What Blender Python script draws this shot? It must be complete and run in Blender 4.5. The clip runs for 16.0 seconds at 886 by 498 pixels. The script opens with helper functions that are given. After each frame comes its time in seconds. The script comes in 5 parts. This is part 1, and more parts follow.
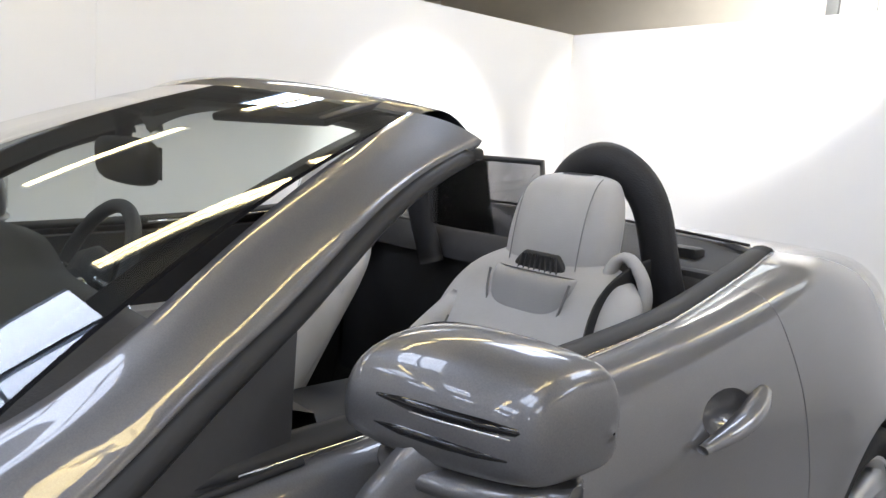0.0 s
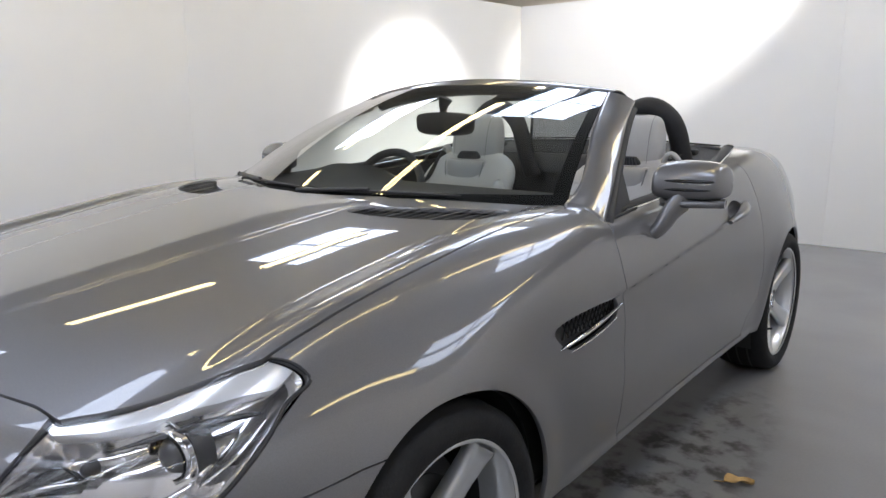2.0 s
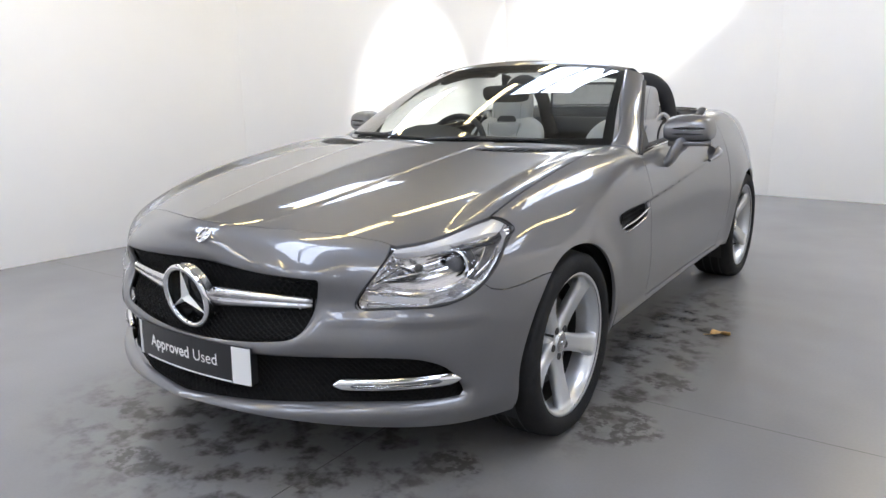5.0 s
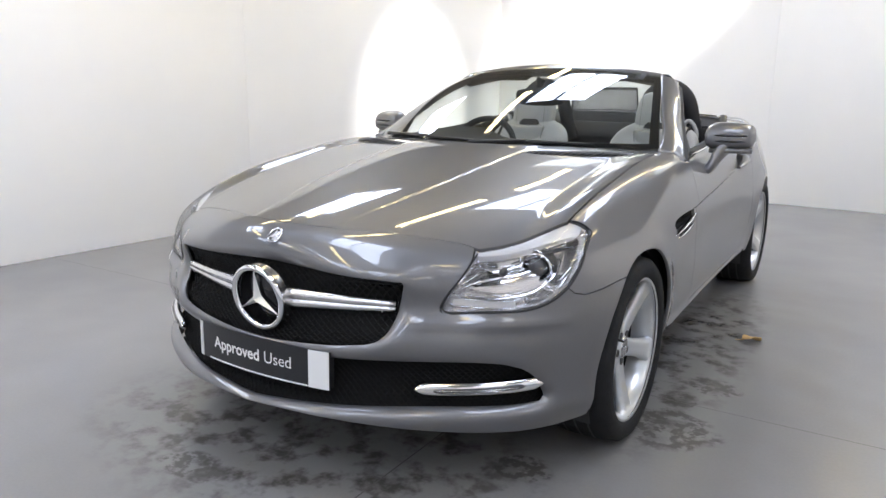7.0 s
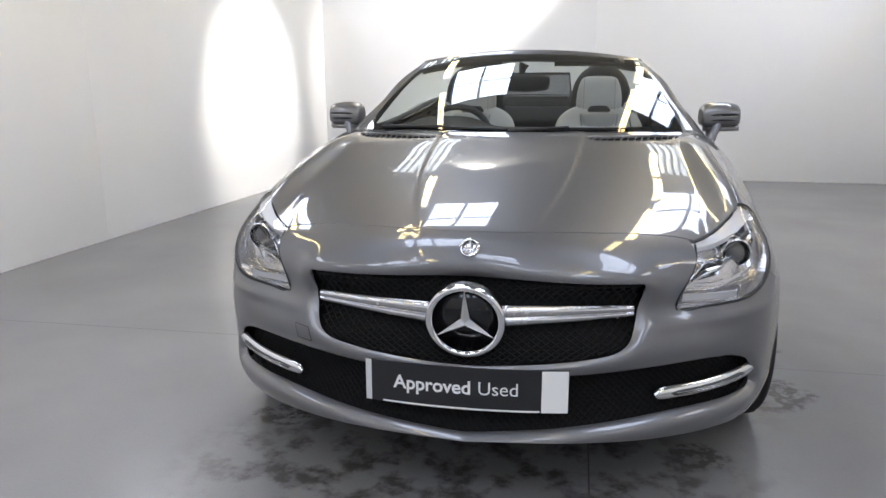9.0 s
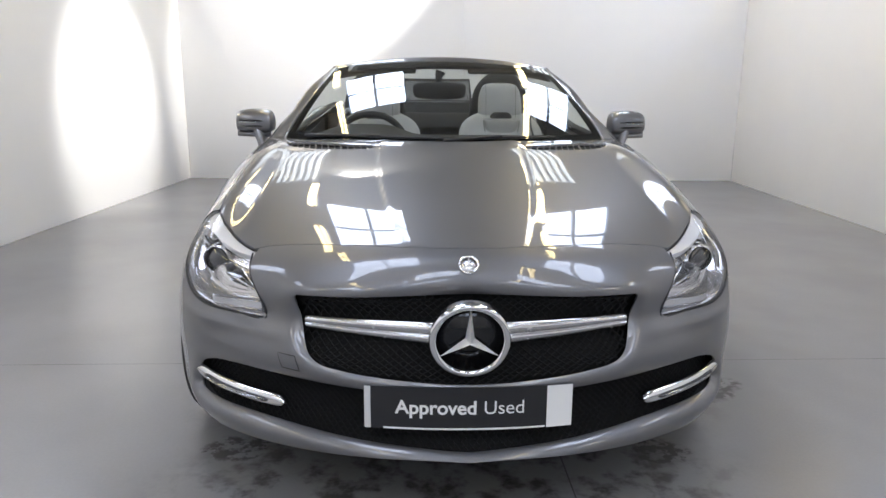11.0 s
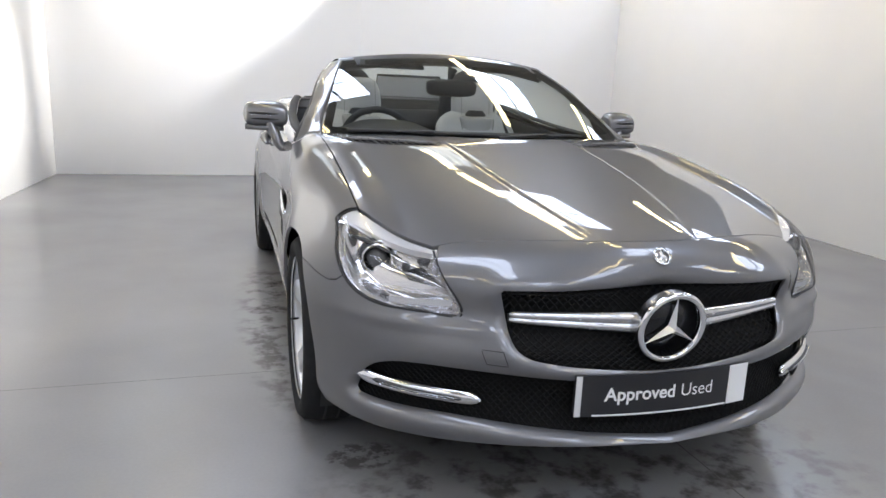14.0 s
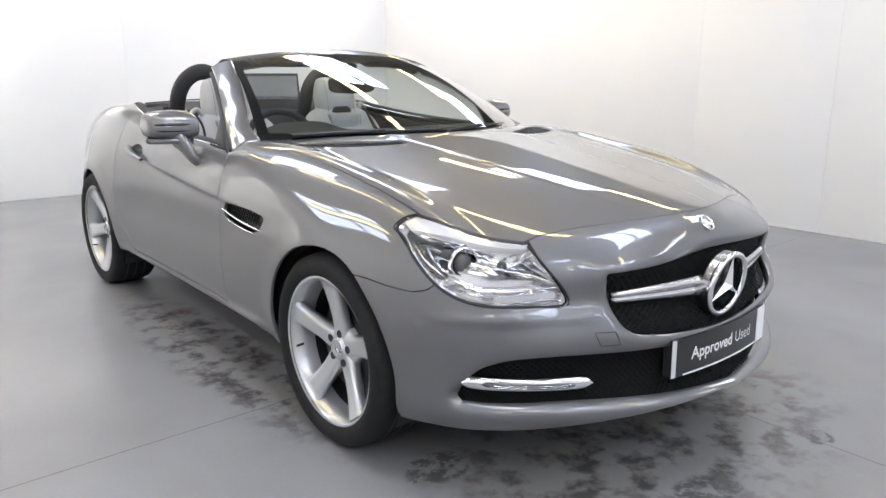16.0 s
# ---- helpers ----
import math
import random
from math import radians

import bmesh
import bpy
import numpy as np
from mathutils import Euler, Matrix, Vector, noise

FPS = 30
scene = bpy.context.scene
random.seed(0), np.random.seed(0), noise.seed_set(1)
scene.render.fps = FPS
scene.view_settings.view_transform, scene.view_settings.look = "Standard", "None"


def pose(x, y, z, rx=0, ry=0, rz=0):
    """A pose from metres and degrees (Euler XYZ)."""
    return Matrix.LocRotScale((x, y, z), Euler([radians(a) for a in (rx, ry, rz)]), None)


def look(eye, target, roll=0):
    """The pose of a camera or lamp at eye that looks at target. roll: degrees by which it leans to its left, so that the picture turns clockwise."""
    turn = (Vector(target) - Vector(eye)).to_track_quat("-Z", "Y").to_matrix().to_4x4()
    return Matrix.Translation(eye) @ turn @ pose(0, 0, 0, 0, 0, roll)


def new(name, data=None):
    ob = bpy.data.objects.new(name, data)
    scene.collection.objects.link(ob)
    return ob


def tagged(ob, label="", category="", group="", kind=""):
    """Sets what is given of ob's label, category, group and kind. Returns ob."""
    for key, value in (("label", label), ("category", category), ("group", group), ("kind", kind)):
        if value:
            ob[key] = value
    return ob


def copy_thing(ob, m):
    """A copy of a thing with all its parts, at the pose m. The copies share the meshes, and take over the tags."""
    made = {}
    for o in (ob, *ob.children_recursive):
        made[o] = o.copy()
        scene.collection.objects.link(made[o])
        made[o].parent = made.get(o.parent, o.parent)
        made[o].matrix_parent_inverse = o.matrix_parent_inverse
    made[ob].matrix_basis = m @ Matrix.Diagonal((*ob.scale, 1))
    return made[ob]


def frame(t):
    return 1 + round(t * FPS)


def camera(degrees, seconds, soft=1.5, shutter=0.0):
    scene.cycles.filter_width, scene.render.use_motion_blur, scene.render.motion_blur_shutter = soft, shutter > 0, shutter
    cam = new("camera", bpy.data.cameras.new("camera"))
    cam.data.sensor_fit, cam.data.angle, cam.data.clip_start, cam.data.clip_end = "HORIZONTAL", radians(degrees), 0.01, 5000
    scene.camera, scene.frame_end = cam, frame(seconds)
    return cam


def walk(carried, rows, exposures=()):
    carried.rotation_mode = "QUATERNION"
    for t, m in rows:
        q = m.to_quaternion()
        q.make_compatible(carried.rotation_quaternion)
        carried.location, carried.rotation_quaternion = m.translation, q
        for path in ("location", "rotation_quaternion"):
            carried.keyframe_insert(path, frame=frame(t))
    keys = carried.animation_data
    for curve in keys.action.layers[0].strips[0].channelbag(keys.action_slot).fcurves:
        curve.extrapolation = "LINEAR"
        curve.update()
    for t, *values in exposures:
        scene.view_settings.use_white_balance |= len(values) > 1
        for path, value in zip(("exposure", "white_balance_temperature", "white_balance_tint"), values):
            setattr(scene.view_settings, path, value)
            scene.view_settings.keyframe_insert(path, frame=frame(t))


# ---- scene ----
cam = camera(62.8, 16.0)
PATH = [
    (0.0, (1.316, 0.641, 1.174), (-0.115, 2.01, 0.894), 4.27),
    (0.2, (1.363, 0.492, 1.165), (-0.03, 1.887, 0.826), 1.58),
    (0.5, (1.393, 0.224, 1.145), (0.081, 1.697, 0.816), 1.11),
    (1.0, (1.461, -0.185, 1.162), (0.244, 1.372, 0.852), 3.24),
    (1.5, (1.581, -0.595, 1.166), (0.346, 0.938, 0.816), -0.15),
    (2.0, (1.638, -0.985, 1.17), (0.422, 0.555, 0.785), -0.04),
    (2.5, (1.74, -1.376, 1.157), (0.526, 0.167, 0.772), 0.38),
    (3.0, (1.803, -1.72, 1.153), (0.597, -0.178, 0.741), -0.15),
    (3.5, (1.788, -2.013, 1.149), (0.634, -0.437, 0.72), 0.1),
    (4.0, (1.819, -2.107, 1.167), (0.696, -0.512, 0.728), -0.17),
    (6.5, (1.802, -2.146, 1.165), (0.715, -0.529, 0.713), -0.68),
    (7.0, (1.526, -2.288, 1.168), (0.503, -0.628, 0.724), 0.66),
    (7.5, (1.196, -2.398, 1.163), (0.26, -0.68, 0.747), 0.12),
    (8.0, (0.844, -2.422, 1.163), (0.03, -0.652, 0.708), -1.06),
    (8.5, (0.491, -2.494, 1.175), (-0.002, -0.616, 0.694), 0.11),
    (9.0, (0.263, -2.546, 1.16), (-0.093, -0.635, 0.688), -0.32),
    (9.5, (0.041, -2.51, 1.165), (-0.046, -0.562, 0.717), 0.11),
    (12.0, (-0.146, -2.523, 1.204), (-0.059, -0.585, 0.719), 0.49),
    (12.5, (-0.164, -2.518, 1.171), (-0.128, -0.573, 0.71), 1.19),
    (13.0, (-0.513, -2.549, 1.163), (-0.369, -0.602, 0.73), 0.79),
    (13.5, (-0.819, -2.473, 1.175), (-0.474, -0.558, 0.713), 1.56),
    (14.0, (-1.127, -2.378, 1.168), (-0.539, -0.524, 0.703), 2.73),
    (14.5, (-1.516, -2.286, 1.189), (-0.674, -0.537, 0.71), 3.03),
    (15.0, (-1.703, -2.103, 1.15), (-0.724, -0.43, 0.658), 2.22),
    (15.5, (-1.869, -1.938, 1.164), (-0.734, -0.374, 0.649), 1.26),
    (16.0, (-1.981, -1.874, 1.166), (-0.726, -0.391, 0.692), -0.06),
]
walk(cam, [(t, look(eye, target, roll)) for t, eye, target, roll in PATH],
     [(0, .45), (1.0, .24), (1.5, .15), (2.5, .14), (3.5, .42), (4, .47), (6.5, .55), (7.2, .52), (8.2, .26), (9.5, .24), (12, .26), (12.5, .22), (13.5, .20), (14, .34), (16, .76)])

# ---------------------------------------------------------------- light
CEILING = 4.0
world = bpy.data.worlds.new("hall_air")
scene.world = world
world.use_nodes = True
world.node_tree.nodes["Background"].inputs[0].default_value = (1.0, .98, .99, 1)
world.node_tree.nodes["Background"].inputs[1].default_value = 0.55


def spot(name, eye, target, watts, degrees, blend=.35, radius=.05, colour=(1, .97, .93)):
    lamp = bpy.data.lights.new(name, "SPOT")
    lamp.energy, lamp.spot_size, lamp.spot_blend, lamp.shadow_soft_size, lamp.color = watts, radians(degrees), blend, radius, colour
    ob = new(name, lamp)
    ob.matrix_world = look(eye, target)
    return ob


# wall washers under the roof, which draw the bright scallops on the partitions
spot("wall_wash_or_fill", (-.2, 4.1, 3.0), (-2.83, 4.25, .98), 540, 34, .5, .12)
spot("wall_wash_or_fill", (1.6, 4.6, 3.5), (-.95, 5.82, 2.0), 600, 29.5, .5, .1)
# fill added to brighten the front of the west partition, no known lamp
spot("wall_wash_or_fill", (-.9, -1.0, 3.7), (-3.3, -.1, 1.1), 120, 105, .95, .3)
# fill added to brighten the hall's north wall
spot("hall_fill", (-1.2, 6.6, 3.9), (-.8, 10.0, 2.9), 700, 140, .8, colour=(1, .95, .88))
# warm fill added for the tone of the east partition
spot("wall_wash_or_fill", (3.1, 2.0, 3.7), (3.6, 2.6, 1.2), 60, 100, .9, colour=(1, .86, .68))

# ---------------------------------------------------------------- materials
def mat(name, base, rough=.5, metal=0.0, coat=0.0, vary=.0, size=8.0, bump=0.0, bsize=60.0, emit=None, strength=0.0, spec=.5, rvary=.0, coat_rough=.03):
    m = bpy.data.materials.new(name)
    m.use_nodes = True
    nt = m.node_tree
    b = nt.nodes["Principled BSDF"]
    b.inputs["Base Color"].default_value = (*base, 1)
    b.inputs["Roughness"].default_value = rough
    b.inputs["Metallic"].default_value = metal
    b.inputs["Specular IOR Level"].default_value = spec
    b.inputs["Coat Weight"].default_value = coat
    b.inputs["Coat Roughness"].default_value = coat_rough
    if emit:
        b.inputs["Emission Color"].default_value = (*emit, 1)
        b.inputs["Emission Strength"].default_value = strength
    if vary or bump or rvary:
        co = nt.nodes.new("ShaderNodeTexCoord")
    if vary or rvary:
        n1 = nt.nodes.new("ShaderNodeTexNoise")
        n1.inputs["Scale"].default_value, n1.inputs["Detail"].default_value, n1.inputs["Roughness"].default_value = size, 6, .62
        nt.links.new(co.outputs["Object"], n1.inputs["Vector"])
    if vary:
        mp = nt.nodes.new("ShaderNodeMapRange")
        mp.inputs["From Min"].default_value, mp.inputs["From Max"].default_value = .25, .75
        mp.inputs["To Min"].default_value, mp.inputs["To Max"].default_value = 1 - vary, 1 + vary
        nt.links.new(n1.outputs["Fac"], mp.inputs["Value"])
        mx = nt.nodes.new("ShaderNodeVectorMath")
        mx.operation = "SCALE"
        mx.inputs[0].default_value = base
        nt.links.new(mp.outputs["Result"], mx.inputs["Scale"])
        nt.links.new(mx.outputs["Vector"], b.inputs["Base Color"])
    if rvary:
        mr = nt.nodes.new("ShaderNodeMapRange")
        mr.inputs["From Min"].default_value, mr.inputs["From Max"].default_value = .3, .7
        mr.inputs["To Min"].default_value, mr.inputs["To Max"].default_value = max(rough - rvary, .02), rough + rvary
        nt.links.new(n1.outputs["Fac"], mr.inputs["Value"])
        nt.links.new(mr.outputs["Result"], b.inputs["Roughness"])
    if bump:
        n2 = nt.nodes.new("ShaderNodeTexNoise")
        n2.inputs["Scale"].default_value, n2.inputs["Detail"].default_value = bsize, 4
        nt.links.new(co.outputs["Object"], n2.inputs["Vector"])
        bp = nt.nodes.new("ShaderNodeBump")
        bp.inputs["Strength"].default_value, bp.inputs["Distance"].default_value = bump, .004
        nt.links.new(n2.outputs["Fac"], bp.inputs["Height"])
        nt.links.new(bp.outputs["Normal"], b.inputs["Normal"])
    return m


def glass(name, tint, ior=1.45, rough=.0, gain=1.0):
    """A thin pane: clear straight through, with a mirror gloss by Fresnel."""
    m = bpy.data.materials.new(name)
    m.use_nodes = True
    nt = m.node_tree
    nt.nodes.remove(nt.nodes["Principled BSDF"])
    out = nt.nodes["Material Output"]
    tr, gl, mx, fr = (nt.nodes.new("ShaderNode" + k) for k in ("BsdfTransparent", "BsdfGlossy", "MixShader", "Fresnel"))
    tr.inputs["Color"].default_value = (*tint, 1)
    gl.inputs["Roughness"].default_value = rough
    fr.inputs["IOR"].default_value = ior
    fac = fr.outputs[0]
    if gain != 1:
        mu = nt.nodes.new("ShaderNodeMath")
        mu.operation, mu.use_clamp = "MULTIPLY", True
        mu.inputs[1].default_value = gain
        nt.links.new(fac, mu.inputs[0])
        fac = mu.outputs[0]
    nt.links.new(fac, mx.inputs[0])
    nt.links.new(tr.outputs[0], mx.inputs[1])
    nt.links.new(gl.outputs[0], mx.inputs[2])
    nt.links.new(mx.outputs[0], out.inputs["Surface"])
    return m


PAINT = mat("grey_metallic_paint", (.158, .157, .161), .42, .62, 1.0, .14, 620, coat_rough=.006)
BLACK = mat("black_plastic", (.018, .018, .019), .45, vary=.2, size=40)
GLOSSBLACK = mat("gloss_black", (.008, .008, .009), .12)
SEAL = mat("black_rubber", (.015, .015, .016), .6)
CHROME = mat("chrome", (.88, .88, .89), .1, 1.0)
SATIN = mat("satin_silver", (.70, .70, .71), .24, 1.0, rvary=.04, size=60)
ALLOY = mat("painted_alloy", (.62, .63, .64), .3, .6, .5, .04, 300)
TYRE = mat("tyre_rubber", (.015, .015, .0155), .78, vary=.25, size=30, bump=.25, bsize=160, spec=.25)
MESH = mat("black_grille_plastic", (.009, .009, .009), .7, spec=.2)
LEATHER = mat("light_grey_leather", (.47, .465, .46), .48, vary=.05, size=14, bump=.35, bsize=420)
LEATHER2 = mat("mid_grey_leather", (.36, .355, .35), .5, vary=.05, size=14, bump=.35, bsize=420)
STITCH = mat("grey_stitching", (.22, .22, .22), .7)
TRIM = mat("charcoal_soft_trim", (.018, .018, .02), .6, vary=.2, size=25, bump=.25, bsize=300)
CARPET = mat("black_carpet", (.01, .01, .011), .95, vary=.3, size=120, bump=.6, bsize=500)
DARKTRIM = mat("warm_black_plastic", (.022, .020, .019), .55, vary=.2, size=40)
DECK = mat("charcoal_deck_trim", (.030, .029, .030), .62, vary=.2, size=20, bump=.2, bsize=250)
DARKGREY = mat("dark_grey_plastic", (.05, .05, .052), .5, vary=.12, size=30)
SCREEN_GLASS = glass("windscreen_glass", (.80, .86, .83), 1.5, 0, 1.9)
LENS_GLASS = glass("lamp_lens_glass", (.93, .93, .93), 1.40, 0, .7)
CLEARLENS = mat("projector_glass", (.10, .10, .105), .04, .0, 1.0)
PLEXI = glass("deflector_plexiglass", (.62, .62, .63), 1.45, .02)
MIRROR = mat("mirror_glass", (.85, .86, .87), .02, 1.0)
REFLECTOR = mat("lamp_reflector", (.80, .79, .80), .16, .92)
LAMPDARK = mat("lamp_bowl_grey", (.42, .42, .43), .14, 1.0)
BRIGHT = mat("bright_satin_silver", (.88, .88, .88), .32, .45)
LAMPGREY = mat("lamp_housing_grey", (.86, .86, .86), .22, .45)
LAMPDEEP = mat("lamp_recess_grey", (.10, .10, .105), .25, .6)
WHITE = mat("white_plate", (.82, .82, .81), .4)
PLATEBLACK = mat("plate_black", (.012, .012, .014), .3, coat=.3)
AMBER = mat("amber_bulb", (.55, .22, .05), .3)
WALL = mat("white_painted_board", (.87, .865, .86), .6, vary=.018, size=1.3, bump=.05, bsize=90)
# white board again, with the warm light on that side put into its colour
WARM_LIT_WALL = mat("warm_lit_white_board", (.86, .845, .825), .62, vary=.02, size=1.1, bump=.05, bsize=90)
HALLWALL = mat("cream_hall_wall", (.80, .755, .68), .8, vary=.06, size=1.5)
ROOF = mat("roof_sheeting", (.24, .24, .235), .7, vary=.08, size=1.0)
STEEL = mat("grey_painted_steel", (.22, .23, .24), .5, vary=.1, size=12)
TUBE = mat("fluorescent_tube", (.9, .85, .7), .4, emit=(1, .80, .40), strength=12)
SKY = mat("skylight_sheet", (.8, .9, 1), .4, emit=(.80, .90, 1.14), strength=7.6)
SKYEDGE = mat("skylight_bar", (.14, .19, .25), .5)
LEAF = mat("dry_leaf", (.42, .26, .09), .7, vary=.3, size=60)


def floor_material():
    """Grey painted concrete: dull gloss, scuffs, and dark oily stains where the car stands."""
    m = mat("grey_floor_paint", (.36, .365, .365), .38)
    nt = m.node_tree
    b = nt.nodes["Principled BSDF"]
    co = nt.nodes.new("ShaderNodeTexCoord")

    def noise_node(scale, detail, rough=.6):
        n = nt.nodes.new("ShaderNodeTexNoise")
        n.inputs["Scale"].default_value, n.inputs["Detail"].default_value, n.inputs["Roughness"].default_value = scale, detail, rough
        nt.links.new(co.outputs["Object"], n.inputs["Vector"])
        return n.outputs["Fac"]

    def ramp(src, lo, hi, a, c):
        n = nt.nodes.new("ShaderNodeMapRange")
        n.interpolation_type = "SMOOTHSTEP"
        for k, v in zip(("From Min", "From Max", "To Min", "To Max"), (lo, hi, a, c)):
            n.inputs[k].default_value = v
        nt.links.new(src, n.inputs["Value"])
        return n.outputs["Result"]

    def mth(op, a, c):
        n = nt.nodes.new("ShaderNodeMath")
        n.operation = op
        for i, v in enumerate((a, c)):
            if isinstance(v, (int, float)):
                n.inputs[i].default_value = v
            else:
                nt.links.new(v, n.inputs[i])
        return n.outputs[0]

    def zone(cx, cy, rx, ry):
        mp = nt.nodes.new("ShaderNodeMapping")
        mp.inputs["Location"].default_value = (-cx / rx, -cy / ry, 0)
        mp.inputs["Scale"].default_value = (1 / rx, 1 / ry, 0)
        nt.links.new(co.outputs["Object"], mp.inputs["Vector"])
        ln = nt.nodes.new("ShaderNodeVectorMath")
        ln.operation = "LENGTH"
        nt.links.new(mp.outputs["Vector"], ln.inputs[0])
        return ramp(ln.outputs["Value"], .45, 1.0, 1, 0)

    # worn, wet-stained ground round the nose and along the sills
    wob = ramp(noise_node(5.0, 5), .2, .8, -.30, .30)

    def blotted(cx, cy, rx, ry):
        mp = nt.nodes.new("ShaderNodeMapping")
        mp.inputs["Location"].default_value = (-cx / rx, -cy / ry, 0)
        mp.inputs["Scale"].default_value = (1 / rx, 1 / ry, 0)
        nt.links.new(co.outputs["Object"], mp.inputs["Vector"])
        ln = nt.nodes.new("ShaderNodeVectorMath")
        ln.operation = "LENGTH"
        nt.links.new(mp.outputs["Vector"], ln.inputs[0])
        return ramp(mth("ADD", ln.outputs["Value"], wob), .72, 1.0, 1, 0)

    area = mth("MAXIMUM", zone(-.02, -.62, 1.05, .62), mth("MAXIMUM", zone(.86, .95, .30, 1.35), zone(-.84, .95, .26, 1.3)))
    blot = ramp(noise_node(9.0, 4, .55), .44, .62, 0, 1)
    fine = ramp(noise_node(24, 3, .55), .34, .56, .5, 1)
    stain = mth("MULTIPLY", mth("MULTIPLY", blot, fine), area)
    spots = blotted(.99, .12, .17, .17)
    for at in ((1.02, .57, .12, .09), (.97, .37, .05, .06), (.36, -1.02, .07, .05), (-.20, -.95, .15, .08), (.66, -.40, .12, .09), (-.72, -.35, .12, .10)):
        spots = mth("MAXIMUM", spots, blotted(*at))
    stain = mth("MAXIMUM", stain, mth("MULTIPLY", spots, ramp(noise_node(22, 4, .6), .42, .56, 0, .85)))
    # damp brownish cast round the car
    cast = mth("MAXIMUM", zone(.3, -.75, 1.7, 1.0), zone(1.1, .8, .8, 2.3))
    tint = mth("MULTIPLY", ramp(noise_node(1.7, 2), .1, .9, .2, 1), cast)
    scuff = ramp(noise_node(1.6, 3, .5), 0, 1, .88, 1.12)
    speck = ramp(noise_node(90, 3), .3, .7, .98, 1.02)
    shade = mth("MULTIPLY", scuff, speck)

    def mixc(fac, a, c):
        n = nt.nodes.new("ShaderNodeMix")
        n.data_type = "RGBA"
        nt.links.new(fac, n.inputs["Factor"])
        for sock, v in ((n.inputs[6], a), (n.inputs[7], c)):
            if isinstance(v, tuple):
                sock.default_value = (*v, 1)
            else:
                nt.links.new(v, sock)
        return n.outputs[2]
    grey = mixc(mth("MULTIPLY", tint, .55), (.218, .216, .218), (.158, .145, .122))
    col = mixc(mth("MULTIPLY", stain, .78), grey, (.036, .032, .026))
    sc = nt.nodes.new("ShaderNodeVectorMath")
    sc.operation = "SCALE"
    nt.links.new(col, sc.inputs[0])
    nt.links.new(shade, sc.inputs["Scale"])
    nt.links.new(sc.outputs["Vector"], b.inputs["Base Color"])
    b.inputs["Roughness"].default_value = .26
    return m


FLOOR = floor_material()
JOINT = mat("joint_dirt", (.07, .066, .06), .9, vary=.3, size=9)
# ---------------------------------------------------------------- car body: one smooth closed form, cut into panels
def spline(xs, ys, clamp=False):
    """Natural (or flat-ended) cubic through a few design stations."""
    xs, ys = np.array(xs, float), np.array(ys, float)
    n = len(xs)
    h = np.diff(xs)
    a, b = np.zeros((n, n)), np.zeros(n)
    for i in range(1, n - 1):
        a[i, i - 1:i + 2] = h[i - 1], 2 * (h[i - 1] + h[i]), h[i]
        b[i] = 6 * ((ys[i + 1] - ys[i]) / h[i] - (ys[i] - ys[i - 1]) / h[i - 1])
    if clamp:
        a[0, :2], b[0] = (2 * h[0], h[0]), 6 * (ys[1] - ys[0]) / h[0]
        a[-1, -2:], b[-1] = (h[-1], 2 * h[-1]), -6 * (ys[-1] - ys[-2]) / h[-1]
    else:
        a[0, 0] = a[-1, -1] = 1
    m = np.linalg.solve(a, b)

    def f(x):
        x = np.clip(np.asarray(x, float), xs[0], xs[-1])
        i = np.clip(np.searchsorted(xs, x) - 1, 0, n - 2)
        t, hi = x - xs[i], h[i]
        return (ys[i] + t * ((ys[i + 1] - ys[i]) / hi - hi * (2 * m[i] + m[i + 1]) / 6)
                + t * t * m[i] / 2 + t ** 3 * (m[i + 1] - m[i]) / (6 * hi))
    return f


def smax(a, b, k):
    h = np.maximum(k - np.abs(a - b), 0) / k
    return np.maximum(a, b) + h * h * h * k / 6


PIVOT = 0.10                                    # the nose is described round this station
plan_r = spline([0, 15, 30, 41, 50.5, 59.5, 68, 78, 90], [.967, .974, .983, .998, 1.004, .984, .948, .910, .888], True)
nose_z = spline([.12, .17, .21, .255, .30, .345, .45, .55, .65, .72, .78, .86], [-.11, -.048, -.006, .021, .002, -.014, -.014, -.046, -.078, -.090, -.112, -.19])
side_y = spline([.1, .5, 1.0, 1.5, 2.0, 2.3, 2.6, 2.9, 3.1, 3.3], [.888, .884, .877, .876, .885, .890, .868, .800, .72, .58])
side_z = spline([.10, .16, .22, .30, .45, .58, .68, .78, .88, .98, 1.1], [-.11, -.07, -.040, -.016, 0, .002, -.006, -.024, -.062, -.12, -.24])
lift_y = spline([.5, 1.2, 2.0, 2.3, 2.6, 3.2], [0, .005, .015, .0, -.028, -.03], True)
top_y = spline([-1.0, -.8, -.70, -.6, -.5, -.35, -.2, .1, .4, .62, .8], [.665, .731, .757, .7792, .7982, .8235, .8470, .8890, .9220, .931, .931])
belt_y = spline([.62, .8, 1.2, 1.6, 1.95, 2.25, 2.6, 3.0, 3.3], [.878, .876, .890, .912, .950, .985, .975, .93, .86])
crease_y = spline([-.75, -.4, 0, .45], [.140, .215, .262, .285])


flat_y = spline([-.9, -.65, -.5, -.25, .05, .35, .7], [.26, .240, .178, .095, .066, .052, .055])
wing_y = spline([-.9, -.65, -.5, -.25, .05, .35, .7], [0, .001, .010, .028, .026, .017, .006])
drop_y = spline([-.8, -.5, -.25, .05, .35, .7], [.22, .85, 1.54, 1.35, .83, .03])
shoulder_y = spline([-.9, -.5, -.39, -.26, 0, .32, .7], [.50, .578, .602, .626, .652, .682, .694])


def ramp_up(v, soft):
    return .5 * (v + np.sqrt(v * v + soft * soft))


